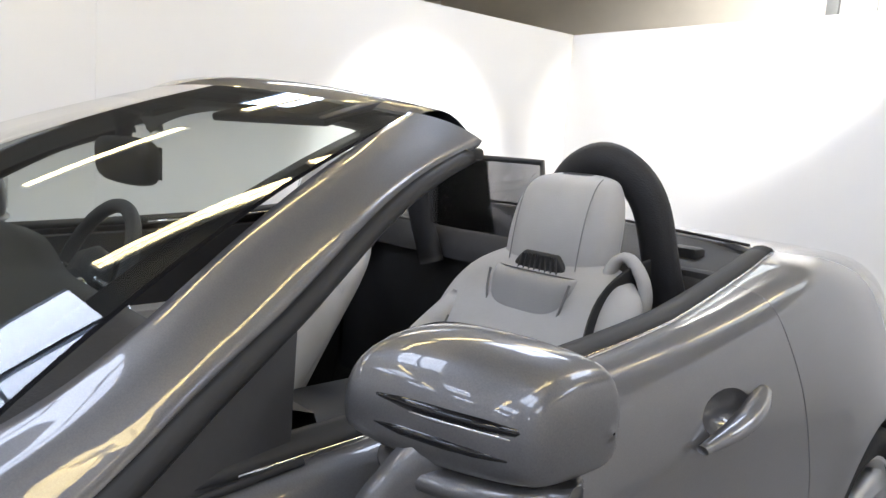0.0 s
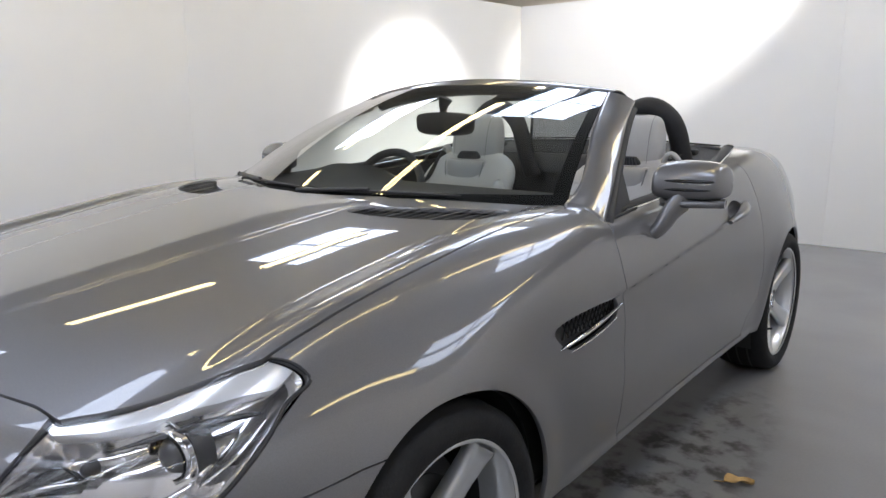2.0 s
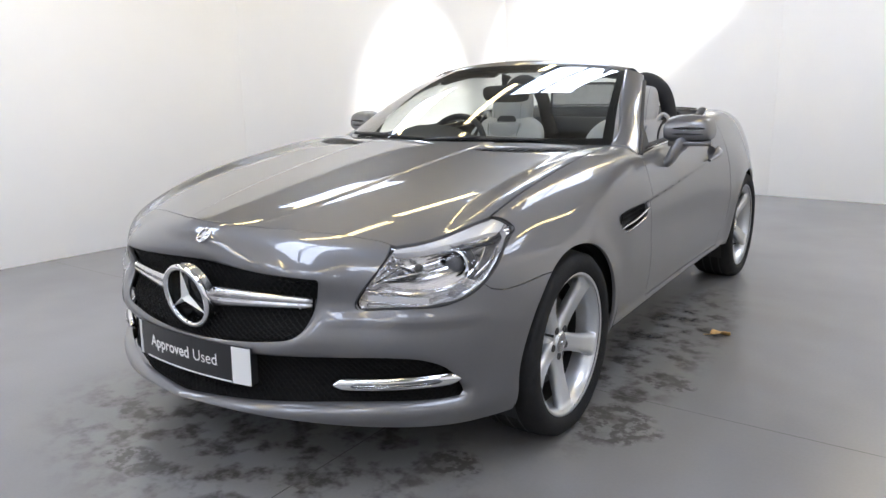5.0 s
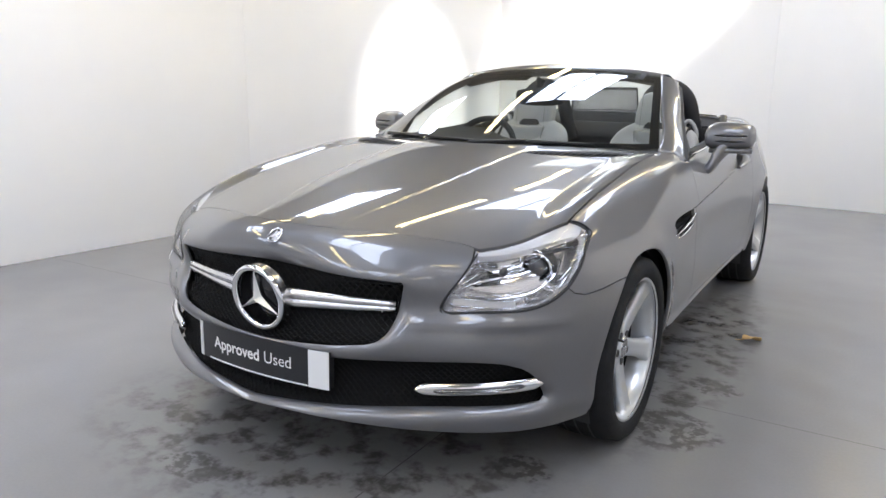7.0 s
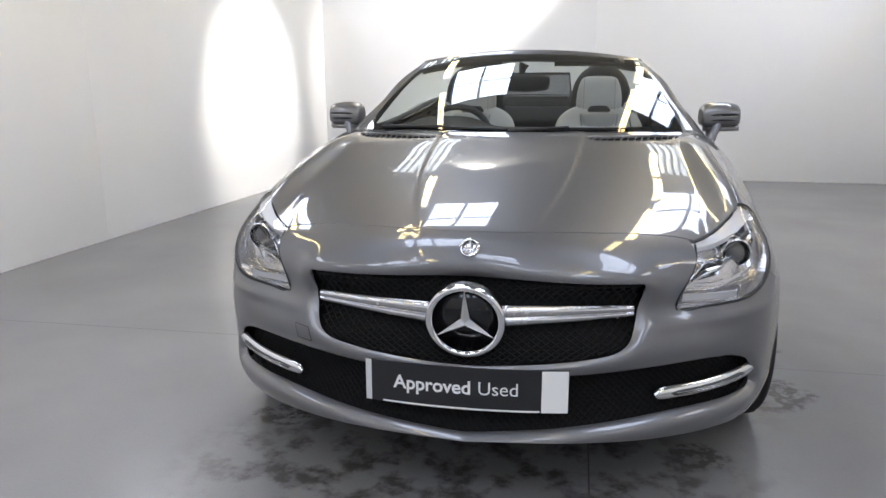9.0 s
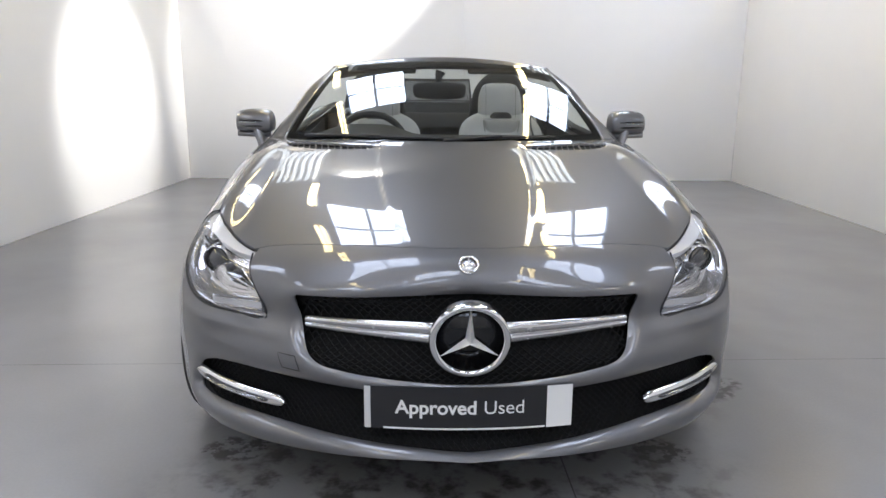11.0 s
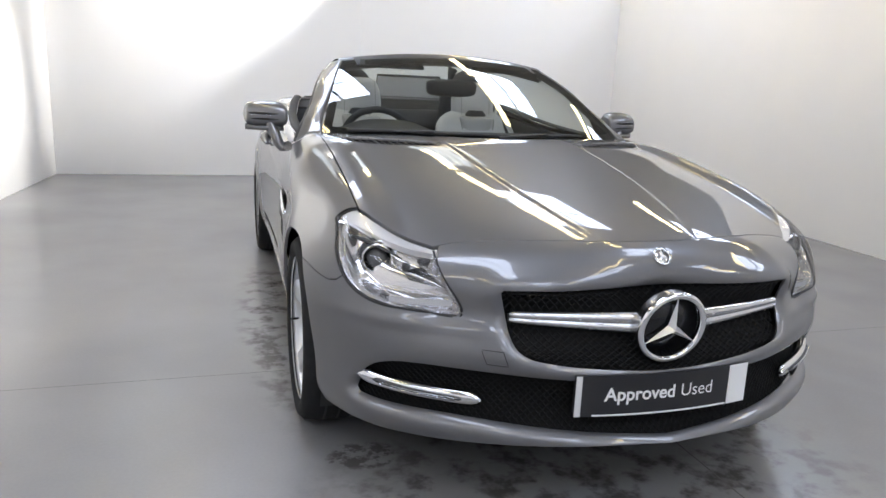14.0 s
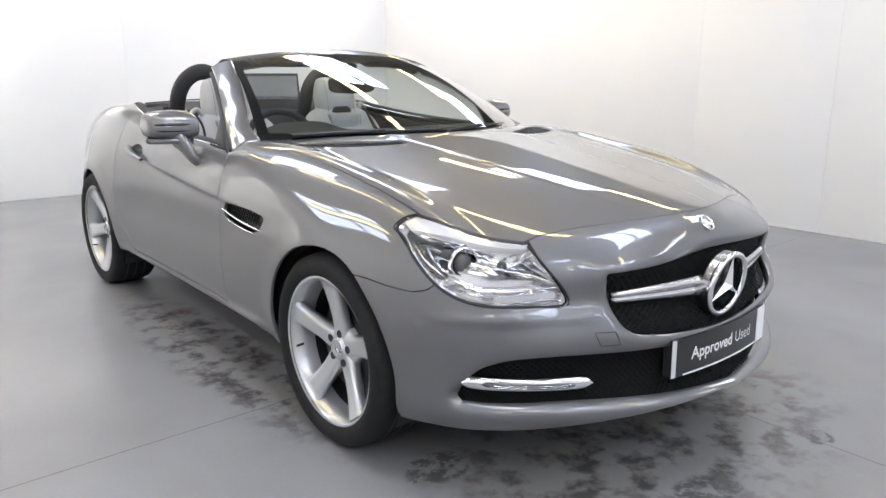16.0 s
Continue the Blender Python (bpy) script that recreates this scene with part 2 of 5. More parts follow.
def hood_height(x, y):
    """Top surface: flat bonnet with a raised middle, sharp shoulders, high wings, then the belt line."""
    ax = np.abs(x)
    z = top_y(y) - flat_y(y) * ax ** 2
    rise = np.interp(y, [-.72, -.3, .3, .5], [.0014, .0030, .0038, .0038])
    z = z + rise * .5 * (1 - np.tanh((ax - crease_y(y)) / .006)) + rise * .3
    s = shoulder_y(y)
    ease = np.clip((y + .62) / .2, 0, 1) * np.clip((.74 - y) / .25, 0, 1)
    z = z - .07 * ease * ease * (3 - 2 * ease) * (ramp_up(ax - s, .010) - ramp_up(ax - s - .06, .02))
    swell = np.clip((ax - .615) / .11, 0, 1)
    z = z + wing_y(y) * swell * swell * (3 - 2 * swell)
    z = z - drop_y(y) * ramp_up(ax - .77, .05)
    back = belt_y(y) + .02 * np.clip(1 - (ax / .8) ** 2, -.5, 1)
    w = np.clip((y - .58 - .30 * np.clip((.80 - ax) / .10, 0, 1)) / .20, 0, 1)
    w = w * w * (3 - 2 * w)
    return z * (1 - w) + back * w


def body(x, y, z):
    """Below zero inside the car body."""
    ax = np.abs(x)
    zz = z - lift_y(y)
    dy = PIVOT - y
    phi = np.degrees(np.arctan2(ax, np.maximum(dy, 1e-6)))
    c2 = np.cos(np.radians(phi)) ** 2
    r = plan_r(phi) + c2 * nose_z(z) + (1 - c2) * side_z(z)
    r = r + .052 * np.exp(-((phi - 26) / np.where(phi < 26, 15, 4.6)) ** 2 - ((z - .645) / .048) ** 2) + .018 * np.exp(-((phi - 24) / 7) ** 2 - ((z - .485) / .06) ** 2)
    r = r + .016 * np.exp(-phi / 7) * np.exp(-((z - .255) / .035) ** 2)
    r = r - .018 * np.exp(-((phi - 36.5) / 5) ** 2 - ((z - .56) / .05) ** 2)
    r = r + .008 * np.exp(-((z - .532) / .016) ** 2) * np.interp(phi, [27, 32, 46, 58], [0, 1, 1, 0])
    d_nose = np.hypot(ax, dy) - r
    arch = np.where(y < 1.2, np.hypot(y, z - .31), np.hypot(y - 2.43, z - .31))
    flare = .012 * np.exp(-((arch - .345) / .06) ** 2)
    line = np.interp(y, [.4, .74, 1.04, 1.39, 1.9], [.68, .695, .714, .743, .79])
    fade = np.interp(y, [.45, .7, 1.2, 1.75], [0, 1, .7, 0])
    press = .009 * np.tanh((z - line) / .007) * np.exp(-np.maximum(z - line, 0) / .08) * np.exp(-np.maximum(line - z, 0) / .12) * fade
    low = np.interp(y, [.7, 1.03, 1.66, 2.2], [.632, .639, .617, .555])
    press2 = -.010 * np.exp(-((z - low + .09) / .07) ** 2) * np.interp(y, [.5, .9, 1.7, 2.1], [0, 1, 1, 0])
    ledge = .013 * np.exp(-((z - .272) / .020) ** 2) * np.interp(y, [.38, .50, 1.95, 2.08], [0, 1, 1, 0])
    d_side = ax - (side_y(y) + side_z(zz) + flare + press + press2 + ledge)
    d_nose = d_nose - flare * (1 - c2)
    wall = np.where(dy > 0, d_nose, d_side)
    wall = smax(wall, y - 3.27, .25)
    top = z - hood_height(x, y)
    k = np.interp(y, [-.8, -.35, -.1, .5, .74, 1, 2.4, 3], [.115, .085, .07, .07, .05, .045, .08, .14])
    return smax(wall, top * .9, k)


# ---------------------------------------------------------------- mesh kit
def part(name, verts, faces, material, parent=None, label="", smooth=True, normals=None):
    me = bpy.data.meshes.new(name)
    me.from_pydata([tuple(v) for v in verts], [], [tuple(f) for f in faces])
    me.materials.append(material)
    me.update()
    if smooth:
        me.shade_smooth()
    if normals is not None:
        me.normals_split_custom_set_from_vertices([tuple(n) for n in normals])
    ob = new(name, me)
    if parent is not None:
        ob.parent = parent
    if label:
        ob["label"] = label
    return ob


def from_bm(name, bm, material, parent=None, label="", sharp=35):
    me = bpy.data.meshes.new(name)
    bmesh.ops.recalc_face_normals(bm, faces=bm.faces[:])
    bm.to_mesh(me)
    bm.free()
    me.materials.append(material)
    me.shade_smooth()
    me.set_sharp_from_angle(angle=radians(sharp))
    ob = new(name, me)
    if parent is not None:
        ob.parent = parent
    if label:
        ob["label"] = label
    return ob


def add_box(bm, centre, size, turn=None, bevel=.0, segments=2):
    m = Matrix.Translation(centre) @ (turn.to_4x4() if turn is not None else Matrix()) @ Matrix.Diagonal((*size, 1))
    geo = bmesh.ops.create_cube(bm, size=1, matrix=m)
    if bevel:
        edges = list({e for v in geo["verts"] for e in v.link_edges})
        bmesh.ops.bevel(bm, geom=edges, offset=bevel, segments=segments, profile=.5, affect="EDGES")


def box(name, centre, size, material, parent=None, label="", bevel=.0, turn=None):
    bm = bmesh.new()
    add_box(bm, centre, size, turn, bevel)
    return from_bm(name, bm, material, parent, label)


def grid_faces(nu, nv, wrap_u=False, wrap_v=False):
    return [(i * nv + j, ((i + 1) % nu) * nv + j, ((i + 1) % nu) * nv + (j + 1) % nv, i * nv + (j + 1) % nv)
            for i in range(nu if wrap_u else nu - 1) for j in range(nv if wrap_v else nv - 1)]


def curve3(points, n):
    """n places along a smooth curve through a few 3D points."""
    p = np.array(points, float)
    t = np.concatenate([[0], np.cumsum(np.linalg.norm(np.diff(p, axis=0), axis=1))])
    s = np.linspace(0, t[-1], n)
    if len(p) == 2:
        return p[0] + (p[1] - p[0]) * (s / t[-1])[:, None]
    return np.stack([spline(t, p[:, k])(s) for k in range(3)], 1)


def tube_mesh(points, radius, n=24, k=10, closed=False, up=(0, 0, 1), flat=1.0, raw=False):
    """A round (or flattened) bar along a curve; radius may be a list along it."""
    c = np.array(points, float) if raw else curve3(points, n)
    n = len(c)
    tan = np.roll(c, -1, 0) - np.roll(c, 1, 0) if closed else np.gradient(c, axis=0)
    tan /= np.linalg.norm(tan, axis=1)[:, None]
    a = np.cross(np.broadcast_to(np.array(up, float), c.shape), tan)
    a /= np.maximum(np.linalg.norm(a, axis=1), 1e-6)[:, None]
    b = np.cross(tan, a)
    r = np.interp(np.linspace(0, 1, n), np.linspace(0, 1, len(np.atleast_1d(radius))), np.atleast_1d(radius))
    ang = np.linspace(0, 2 * np.pi, k, endpoint=False)
    v = c[:, None] + r[:, None, None] * (np.cos(ang)[None, :, None] * a[:, None] + flat * np.sin(ang)[None, :, None] * b[:, None])
    v = v.reshape(-1, 3)
    f = grid_faces(n, k, closed, True)
    if not closed:
        f += [tuple(range(k))[::-1], tuple((n - 1) * k + i for i in range(k))]
    return v, f


def join(*meshes):
    vs, fs, o = [], [], 0
    for v, f in meshes:
        vs.append(np.array(v, float))
        fs += [tuple(i + o for i in q) for q in f]
        o += len(v)
    return np.concatenate(vs), fs


def lathe(profile, k=48, axis="x"):
    """Turn (along, radius) pairs round an axis."""
    ang = np.linspace(0, 2 * np.pi, k, endpoint=False)
    v = []
    for a, r in profile:
        for q in ang:
            c, s = r * math.cos(q), r * math.sin(q)
            v.append({"x": (a, c, s), "y": (c, a, s), "z": (c, s, a)}[axis])
    return np.array(v), grid_faces(len(profile), k, False, True)


def loft(stations, k=28, power=2.6, cap=True):
    """Rounded sections (centre, half width along x, half depth along y, tilt degrees about x) stacked into one soft form."""
    v = []
    ang = np.linspace(0, 2 * np.pi, k, endpoint=False)
    ca, sa = np.cos(ang), np.sin(ang)
    ex = np.sign(ca) * np.abs(ca) ** (2 / power)
    ey = np.sign(sa) * np.abs(sa) ** (2 / power)
    for (cx, cy, cz), hw, hd, tilt in stations:
        t = radians(tilt)
        for a, b in zip(ex, ey):
            v.append((cx + a * hw, cy + b * hd * math.cos(t), cz + b * hd * math.sin(t)))
    n = len(stations)
    f = grid_faces(n, k, False, True)
    if cap:
        f += [tuple(range(k))[::-1], tuple((n - 1) * k + i for i in range(k))]
    return np.array(v), f


def smooth_stations(keys, n):
    """Dense loft stations from a few keyed ones (x, y, z, half width, half depth, tilt)."""
    a = np.array(keys, float)
    t = np.linspace(0, 1, len(a))
    s = np.linspace(0, 1, n)
    q = np.stack([spline(t, a[:, i])(s) for i in range(6)], 1)
    return [((r[0], r[1], r[2]), max(r[3], .002), max(r[4], .002), r[5]) for r in q]


def sd_poly(px, py, pts):
    """Signed distance to a closed polygon, below zero inside."""
    pts = np.array(pts, float)
    d = np.full(px.shape, 1e9)
    s = np.ones(px.shape)
    for i in range(len(pts)):
        a, b = pts[i], pts[i - 1]
        e = b - a
        wx, wy = px - a[0], py - a[1]
        t = np.clip((wx * e[0] + wy * e[1]) / (e @ e), 0, 1)
        d = np.minimum(d, (wx - e[0] * t) ** 2 + (wy - e[1] * t) ** 2)
        c1, c2, c3 = py >= a[1], py < b[1], e[0] * wy > e[1] * wx
        s = np.where((c1 & c2 & c3) | (~c1 & ~c2 & ~c3), -s, s)
    return s * np.sqrt(d)


class Sheet:
    """A piece of skin: places, true normals, polygons."""

    def __init__(self, v, n, f):
        self.v, self.n, self.f = v, n, f

    def packed(self):
        used = sorted({i for q in self.f for i in q})
        at = {i: j for j, i in enumerate(used)}
        return Sheet(self.v[used], self.n[used], [tuple(at[i] for i in q) for q in self.f])

    def split(self, g):
        """The skin where g < 0 and where g > 0, cut along g = 0."""
        gv = g(self.v)
        gv = np.where(np.abs(gv) < 1e-7, 1e-7, gv)
        neg = gv < 0
        nl = neg.tolist()
        v, n, cache, extra_v, extra_n = self.v, self.n, {}, [], []
        base = len(v)

        def mid(i, j):
            key = (i, j) if i < j else (j, i)
            if key not in cache:
                t = gv[i] / (gv[i] - gv[j])
                extra_v.append(v[i] + (v[j] - v[i]) * t)
                m = n[i] + (n[j] - n[i]) * t
                extra_n.append(m / np.linalg.norm(m))
                cache[key] = base + len(extra_v) - 1
            return cache[key]
        fin, fout = [], []
        for q in self.f:
            k = sum(nl[i] for i in q)
            if k == len(q):
                fin.append(q)
            elif k == 0:
                fout.append(q)
            else:
                a, b = [], []
                for p, c in zip(q, q[1:] + q[:1]):
                    (a if nl[p] else b).append(p)
                    if nl[p] != nl[c]:
                        m = mid(p, c)
                        a.append(m)
                        b.append(m)
                if len(a) > 2:
                    fin.append(tuple(a))
                if len(b) > 2:
                    fout.append(tuple(b))
        if extra_v:
            v, n = np.concatenate([v, extra_v]), np.concatenate([n, extra_n])
        return Sheet(v, n, fin).packed(), Sheet(v, n, fout).packed()

    def inside(self, g, gap=0.0):
        return self.split(lambda v: g(v) + gap)[0]

    def outside(self, g, gap=0.0):
        return self.split(lambda v: g(v) - gap)[1]

    def mirrored(self):
        s = np.array([-1, 1, 1])
        return Sheet(self.v * s, self.n * s, [q[::-1] for q in self.f])

    def both(self):
        m = self.mirrored()
        o = len(self.v)
        return Sheet(np.concatenate([self.v, m.v]), np.concatenate([self.n, m.n]), self.f + [tuple(i + o for i in q) for q in m.f])

    def moved(self, depth):
        return Sheet(self.v - self.n * (depth(self.v)[:, None] if callable(depth) else depth), self.n, self.f)

    def renormed(self):
        n = np.zeros_like(self.v)
        for q in self.f:
            a, b, c = self.v[q[0]], self.v[q[1]], self.v[q[2]]
            m = np.cross(b - a, c - a) if len(q) < 4 else np.cross(c - a, self.v[q[3]] - b)
            for i in q:
                n[i] += m
        flat = np.abs(self.v[:, 0]) < 1e-5
        n[flat, 0] = 0
        n /= np.maximum(np.linalg.norm(n, axis=1), 1e-12)[:, None]
        if (n * self.n).sum() < 0:
            n = -n
        return Sheet(self.v, n, self.f)

    def rim(self, depth):
        """Edges folded inwards, so that the skin has a thickness."""
        count = {}
        for q in self.f:
            for a, b in zip(q, q[1:] + q[:1]):
                key = (a, b) if a < b else (b, a)
                count[key] = None if key in count else (a, b)
        v, n, f = [], [], []
        for e in count.values():
            if e is None:
                continue
            a, b = e
            if abs(self.v[a][0]) < 1e-4 and abs(self.v[b][0]) < 1e-4:
                continue
            side = np.cross(self.v[b] - self.v[a], self.n[a])
            side /= max(np.linalg.norm(side), 1e-9)
            o = len(v)
            v += [self.v[a], self.v[b], self.v[b] - self.n[b] * depth, self.v[a] - self.n[a] * depth]
            n += [self.n[a] * .4 + side * .6, self.n[b] * .4 + side * .6, side, side]
            f.append((o, o + 3, o + 2, o + 1))
        if not v:
            return self
        o = len(self.v)
        return Sheet(np.concatenate([self.v, v]), np.concatenate([self.n, n]), self.f + [tuple(i + o for i in q) for q in f])

    def link(self, name, material, parent, label="", rim=.012):
        s = self.packed()
        if rim:
            s = s.rim(rim)
        return part(name, s.v, s.f, material, parent, label, True, s.n)


def body_normal(p, h=2e-4):
    x, y, z = p.T
    g = np.stack([body(x + h, y, z) - body(x - h, y, z), body(x, y + h, z) - body(x, y - h, z), body(x, y, z + h) - body(x, y, z - h)], 1)
    return g / np.maximum(np.linalg.norm(g, axis=1), 1e-9)[:, None]


def body_sheet():
    """Half of the body's skin, found along rays from a line inside the car."""
    a, out = [], []
    for x in np.linspace(0, .35, 38, endpoint=False):
        a.append((x, 0, .45)), out.append((0, -1))
    for q in np.linspace(0, np.pi / 2, 96, endpoint=False):
        a.append((.35, 0, .45)), out.append((math.sin(q), -math.cos(q)))
    for y in np.linspace(0, 2.9, 230, endpoint=False):
        a.append((.35, y, .45)), out.append((1, 0))
    for q in np.linspace(0, np.pi / 2, 24):
        a.append((.35, 2.9, .45)), out.append((math.cos(q), math.sin(q)))
    main = len(a)
    for x in np.linspace(.35, 0, 14)[1:]:
        a.append((x, 2.9, .45)), out.append((0, 1))
    a, out = np.array(a), np.array(out)
    nf = 38 + 96
    th = np.radians(np.concatenate([np.linspace(-48, 15, 70, endpoint=False), np.linspace(15, 90, 100)]))
    o, d = [], []
    for t in th:
        o.append(a), d.append(np.concatenate([out * math.cos(t), np.full((len(a), 1), math.sin(t))], 1))
    for s in np.linspace(0, 1, 36)[1:]:
        b = a.copy()
        b[nf:main, 0] = .35 * (1 - s)
        o.append(b), d.append(np.tile((0, 0, 1.0), (len(a), 1)))
    o, d = np.array(o).transpose(1, 0, 2), np.array(d).transpose(1, 0, 2)
    nu, nv = o.shape[:2]
    o, d = o.reshape(-1, 3), d.reshape(-1, 3)
    lo, hi = np.zeros(len(o)), np.full(len(o), 1.6)
    for _ in range(34):
        m = (lo + hi) / 2
        p = o + d * m[:, None]
        ins = body(*p.T) < 0
        lo, hi = np.where(ins, m, lo), np.where(ins, hi, m)
    v = o + d * lo[:, None]
    n = body_normal(v)
    f = []
    top = nv - 35
    for i in range(nu - 1):
        for j in range(nv - 1):
            if (i < nf or i >= main - 1) and j >= top - 1:
                continue
            q = (i * nv + j, (i + 1) * nv + j, (i + 1) * nv + j + 1, i * nv + j + 1)
            if 38 <= i < nf and j == top - 2:
                q = q[:3] if np.linalg.norm(v[q[2]] - v[q[3]]) < 1e-6 else q
            f.append(q)
    return Sheet(v, n, f)


def phi_of(v):
    return np.degrees(np.arctan2(np.abs(v[:, 0]), PIVOT - v[:, 1]))


def wrap_poly(pts):
    """A closed outline in (degrees round the nose, height), measured in metres."""
    q = [(p * .0172, z) for p, z in pts]
    return lambda v: sd_poly(phi_of(v) * .0172, v[:, 2], q)


def side_poly(pts):
    return lambda v: np.where(np.abs(v[:, 0]) > .5, sd_poly(v[:, 1], v[:, 2], pts), 9.0)


def rounded(pts, r=3, amount=.25):
    """Corner cutting: softens a closed outline."""
    p = np.array(pts, float)
    for _ in range(r):
        q = np.roll(p, -1, 0)
        p = np.stack([p * (1 - amount) + q * amount, p * amount + q * (1 - amount)], 1).reshape(-1, 2)
    return [tuple(a) for a in p]


# ---------------------------------------------------------------- the room
WALL_TOP = 2.21
LEFT_A, LEFT_B = (-3.635, -4.6), (-2.71, 5.87)        # the long partition, slightly askew
BACK_A, BACK_B = (-2.71, 5.87), (3.52, 5.72)
RIGHT_A, RIGHT_B = (3.52, 5.72), (3.561, -4.6)


def partition(name, a, b, material, thick, side, label):
    a, b = Vector((*a, 0)), Vector((*b, 0))
    d = (b - a)
    ang = math.atan2(d.y, d.x)
    mid = (a + b) / 2
    nrm = Vector((-math.sin(ang), math.cos(ang), 0)) * side
    c = mid + nrm * (thick / 2)
    ob = box(name, (0, 0, 0), (d.length + (thick if side else 0), thick, WALL_TOP), material, None, bevel=.006)
    ob.matrix_world = Matrix.Translation((c.x, c.y, WALL_TOP / 2 + .001)) @ Matrix.Rotation(ang, 4, "Z")
    return tagged(ob, label, "wall", kind="structure")


def panel_wall(name, a, b, material, thick, side, label, pieces):
    """A partition of boards set edge to edge with hairline joints."""
    a, b = np.array(a), np.array(b)
    base = new(name, None)
    cuts = [0] + pieces + [1]
    for s, e in zip(cuts, cuts[1:]):
        p, q = a + (b - a) * s, a + (b - a) * e
        d = q - p
        ang = math.atan2(d[1], d[0])
        ln = np.hypot(*d)
        nrm = np.array((-math.sin(ang), math.cos(ang))) * side
        c = (p + q) / 2 + nrm * thick / 2
        ob = box("board", (0, 0, 0), (ln - .0012, thick, WALL_TOP), material, None, bevel=.0012)
        ob.matrix_world = Matrix.Translation((c[0], c[1], WALL_TOP / 2 + .001)) @ Matrix.Rotation(ang, 4, "Z")
        ob.parent = base
    return tagged(base, label, "wall", kind="structure")


def build_room():
    v, f = [], []
    for x0, x1 in ((-14, .3275), (.3325, 14)):
        for y0, y1 in ((-14, .3635), (.3675, 16)):
            o = len(v)
            v += [(x0, y0, 0), (x1, y0, 0), (x1, y1, 0), (x0, y1, 0)]
            f.append((o, o + 1, o + 2, o + 3))
    tagged(part("floor_joint", [(-14, -14, -.004), (14, -14, -.004), (14, 16, -.004), (-14, 16, -.004)], [(0, 1, 2, 3)], JOINT, smooth=False), "dark open joints between the concrete slabs", "floor joint", kind="structure")
    tagged(part("floor", v, f, FLOOR, smooth=False), "grey painted concrete floor with dark oily stains", "floor", kind="structure")
    panel_wall("wall_west", LEFT_A, LEFT_B, WALL, .08, 1, "white painted partition wall of tall boards", [.384, .6345])
    panel_wall("wall_north", BACK_A, BACK_B, WALL, .08, 1, "white painted partition wall behind the car", [.5])
    panel_wall("wall_east", RIGHT_A, RIGHT_B, WARM_LIT_WALL, .08, 1, "white partition wall with fine board joints, warm light in its colour", [.417, .520])
    # unseen wall, added to throw light back onto the car's nose
    panel_wall("bounce_wall_south", RIGHT_B, LEFT_A, WALL, .08, 1, "unseen white wall facing the car, added to bounce light", [.33, .66])
    # hall round the partitions
    for name, c, s in (("wall_hall_north", (0, 10.1, 2), (28, .2, 4.2)), ("wall_hall_south", (0, -9.1, 2), (28, .2, 4.2)),
                       ("wall_hall_west", (-9.1, 0, 2), (.2, 24, 4.2)), ("wall_hall_east", (9.1, 0, 2), (.2, 24, 4.2))):
        tagged(box(name, c, s, HALLWALL, bevel=.01), "cream painted hall wall above the partitions", "wall", kind="structure")
    # roof in strips that leave the skylights open
    lights = [(-1.06, 4.05, 1.12, 1.75), (2.16, 4.1, 1.06, 1.8), (-4.28, 4.05, 1.10, 1.7), (5.38, 4.05, 1.10, 1.7),
              (-1.06, -.70, 1.10, 1.5), (2.0, -.70, 1.06, 1.5), (-4.28, -.70, 1.10, 1.5), (5.2, -.70, 1.10, 1.5),
              # rows at y -4.2 and -7.2 are added to light the car's front
              (-2.2, -4.2, .95, 1.5), (-.25, -4.2, .95, 1.5), (1.7, -4.2, .95, 1.5), (-4.6, -4.2, .95, 1.5), (4.6, -4.2, .95, 1.5),
              (-2.2, -7.2, .95, 1.5), (-.25, -7.2, .95, 1.5), (1.7, -7.2, .95, 1.5)]
    xs = sorted({-14, 14, *[x - w / 2 for x, y, w, h in lights], *[x + w / 2 for x, y, w, h in lights]})
    ys = sorted({-14, 16, *[y - h / 2 for x, y, w, h in lights], *[y + h / 2 for x, y, w, h in lights]})
    at = {}
    verts, faces = [], []
    for y in ys:
        for x in xs:
            at[x, y] = len(verts)
            verts.append((x, y, CEILING))
    for y0, y1 in zip(ys, ys[1:]):
        for x0, x1 in zip(xs, xs[1:]):
            cx, cy = (x0 + x1) / 2, (y0 + y1) / 2
            if not any(abs(cx - x) < w / 2 and abs(cy - y) < h / 2 for x, y, w, h in lights):
                faces.append((at[x0, y0], at[x0, y1], at[x1, y1], at[x1, y0]))
    tagged(part("ceiling", verts, faces, ROOF, smooth=False), "pale roof sheeting with skylight openings", "ceiling", kind="structure")
    first = None
    for x, y, w, h in lights:
        if first is None:
            sky = new("skylight", None)
            for sx in (-1, 1):
                part("pane", [(sx * w / 4 - w / 4 + .02, -h / 2, .06), (sx * w / 4 + w / 4 - .02, -h / 2, .06), (sx * w / 4 + w / 4 - .02, h / 2, .06), (sx * w / 4 - w / 4 + .02, h / 2, .06)],
                     [(0, 3, 2, 1)], SKY, sky, smooth=False)
            box("glazing_bar", (0, 0, .03), (.035, h, .06), SKYEDGE, sky, bevel=.004)
            box("glazing_bar", (0, -.1, .04), (w, .02, .04), SKYEDGE, sky, bevel=.004)
            for sx in (-1, 1):
                box("frame", (sx * (w / 2 - .015), 0, .05), (.03, h, .10), SKYEDGE, sky, bevel=.004)
            tagged(sky, "bright roof skylight or added light panel, with a dark glazing bar", "skylight", "skylights in the roof", "structure")
            sky.location = (x, y, CEILING)
            first = sky
        else:
            copy_thing(first, pose(x, y, CEILING) @ Matrix.Diagonal((w / 1.12, h / 1.75, 1, 1)))
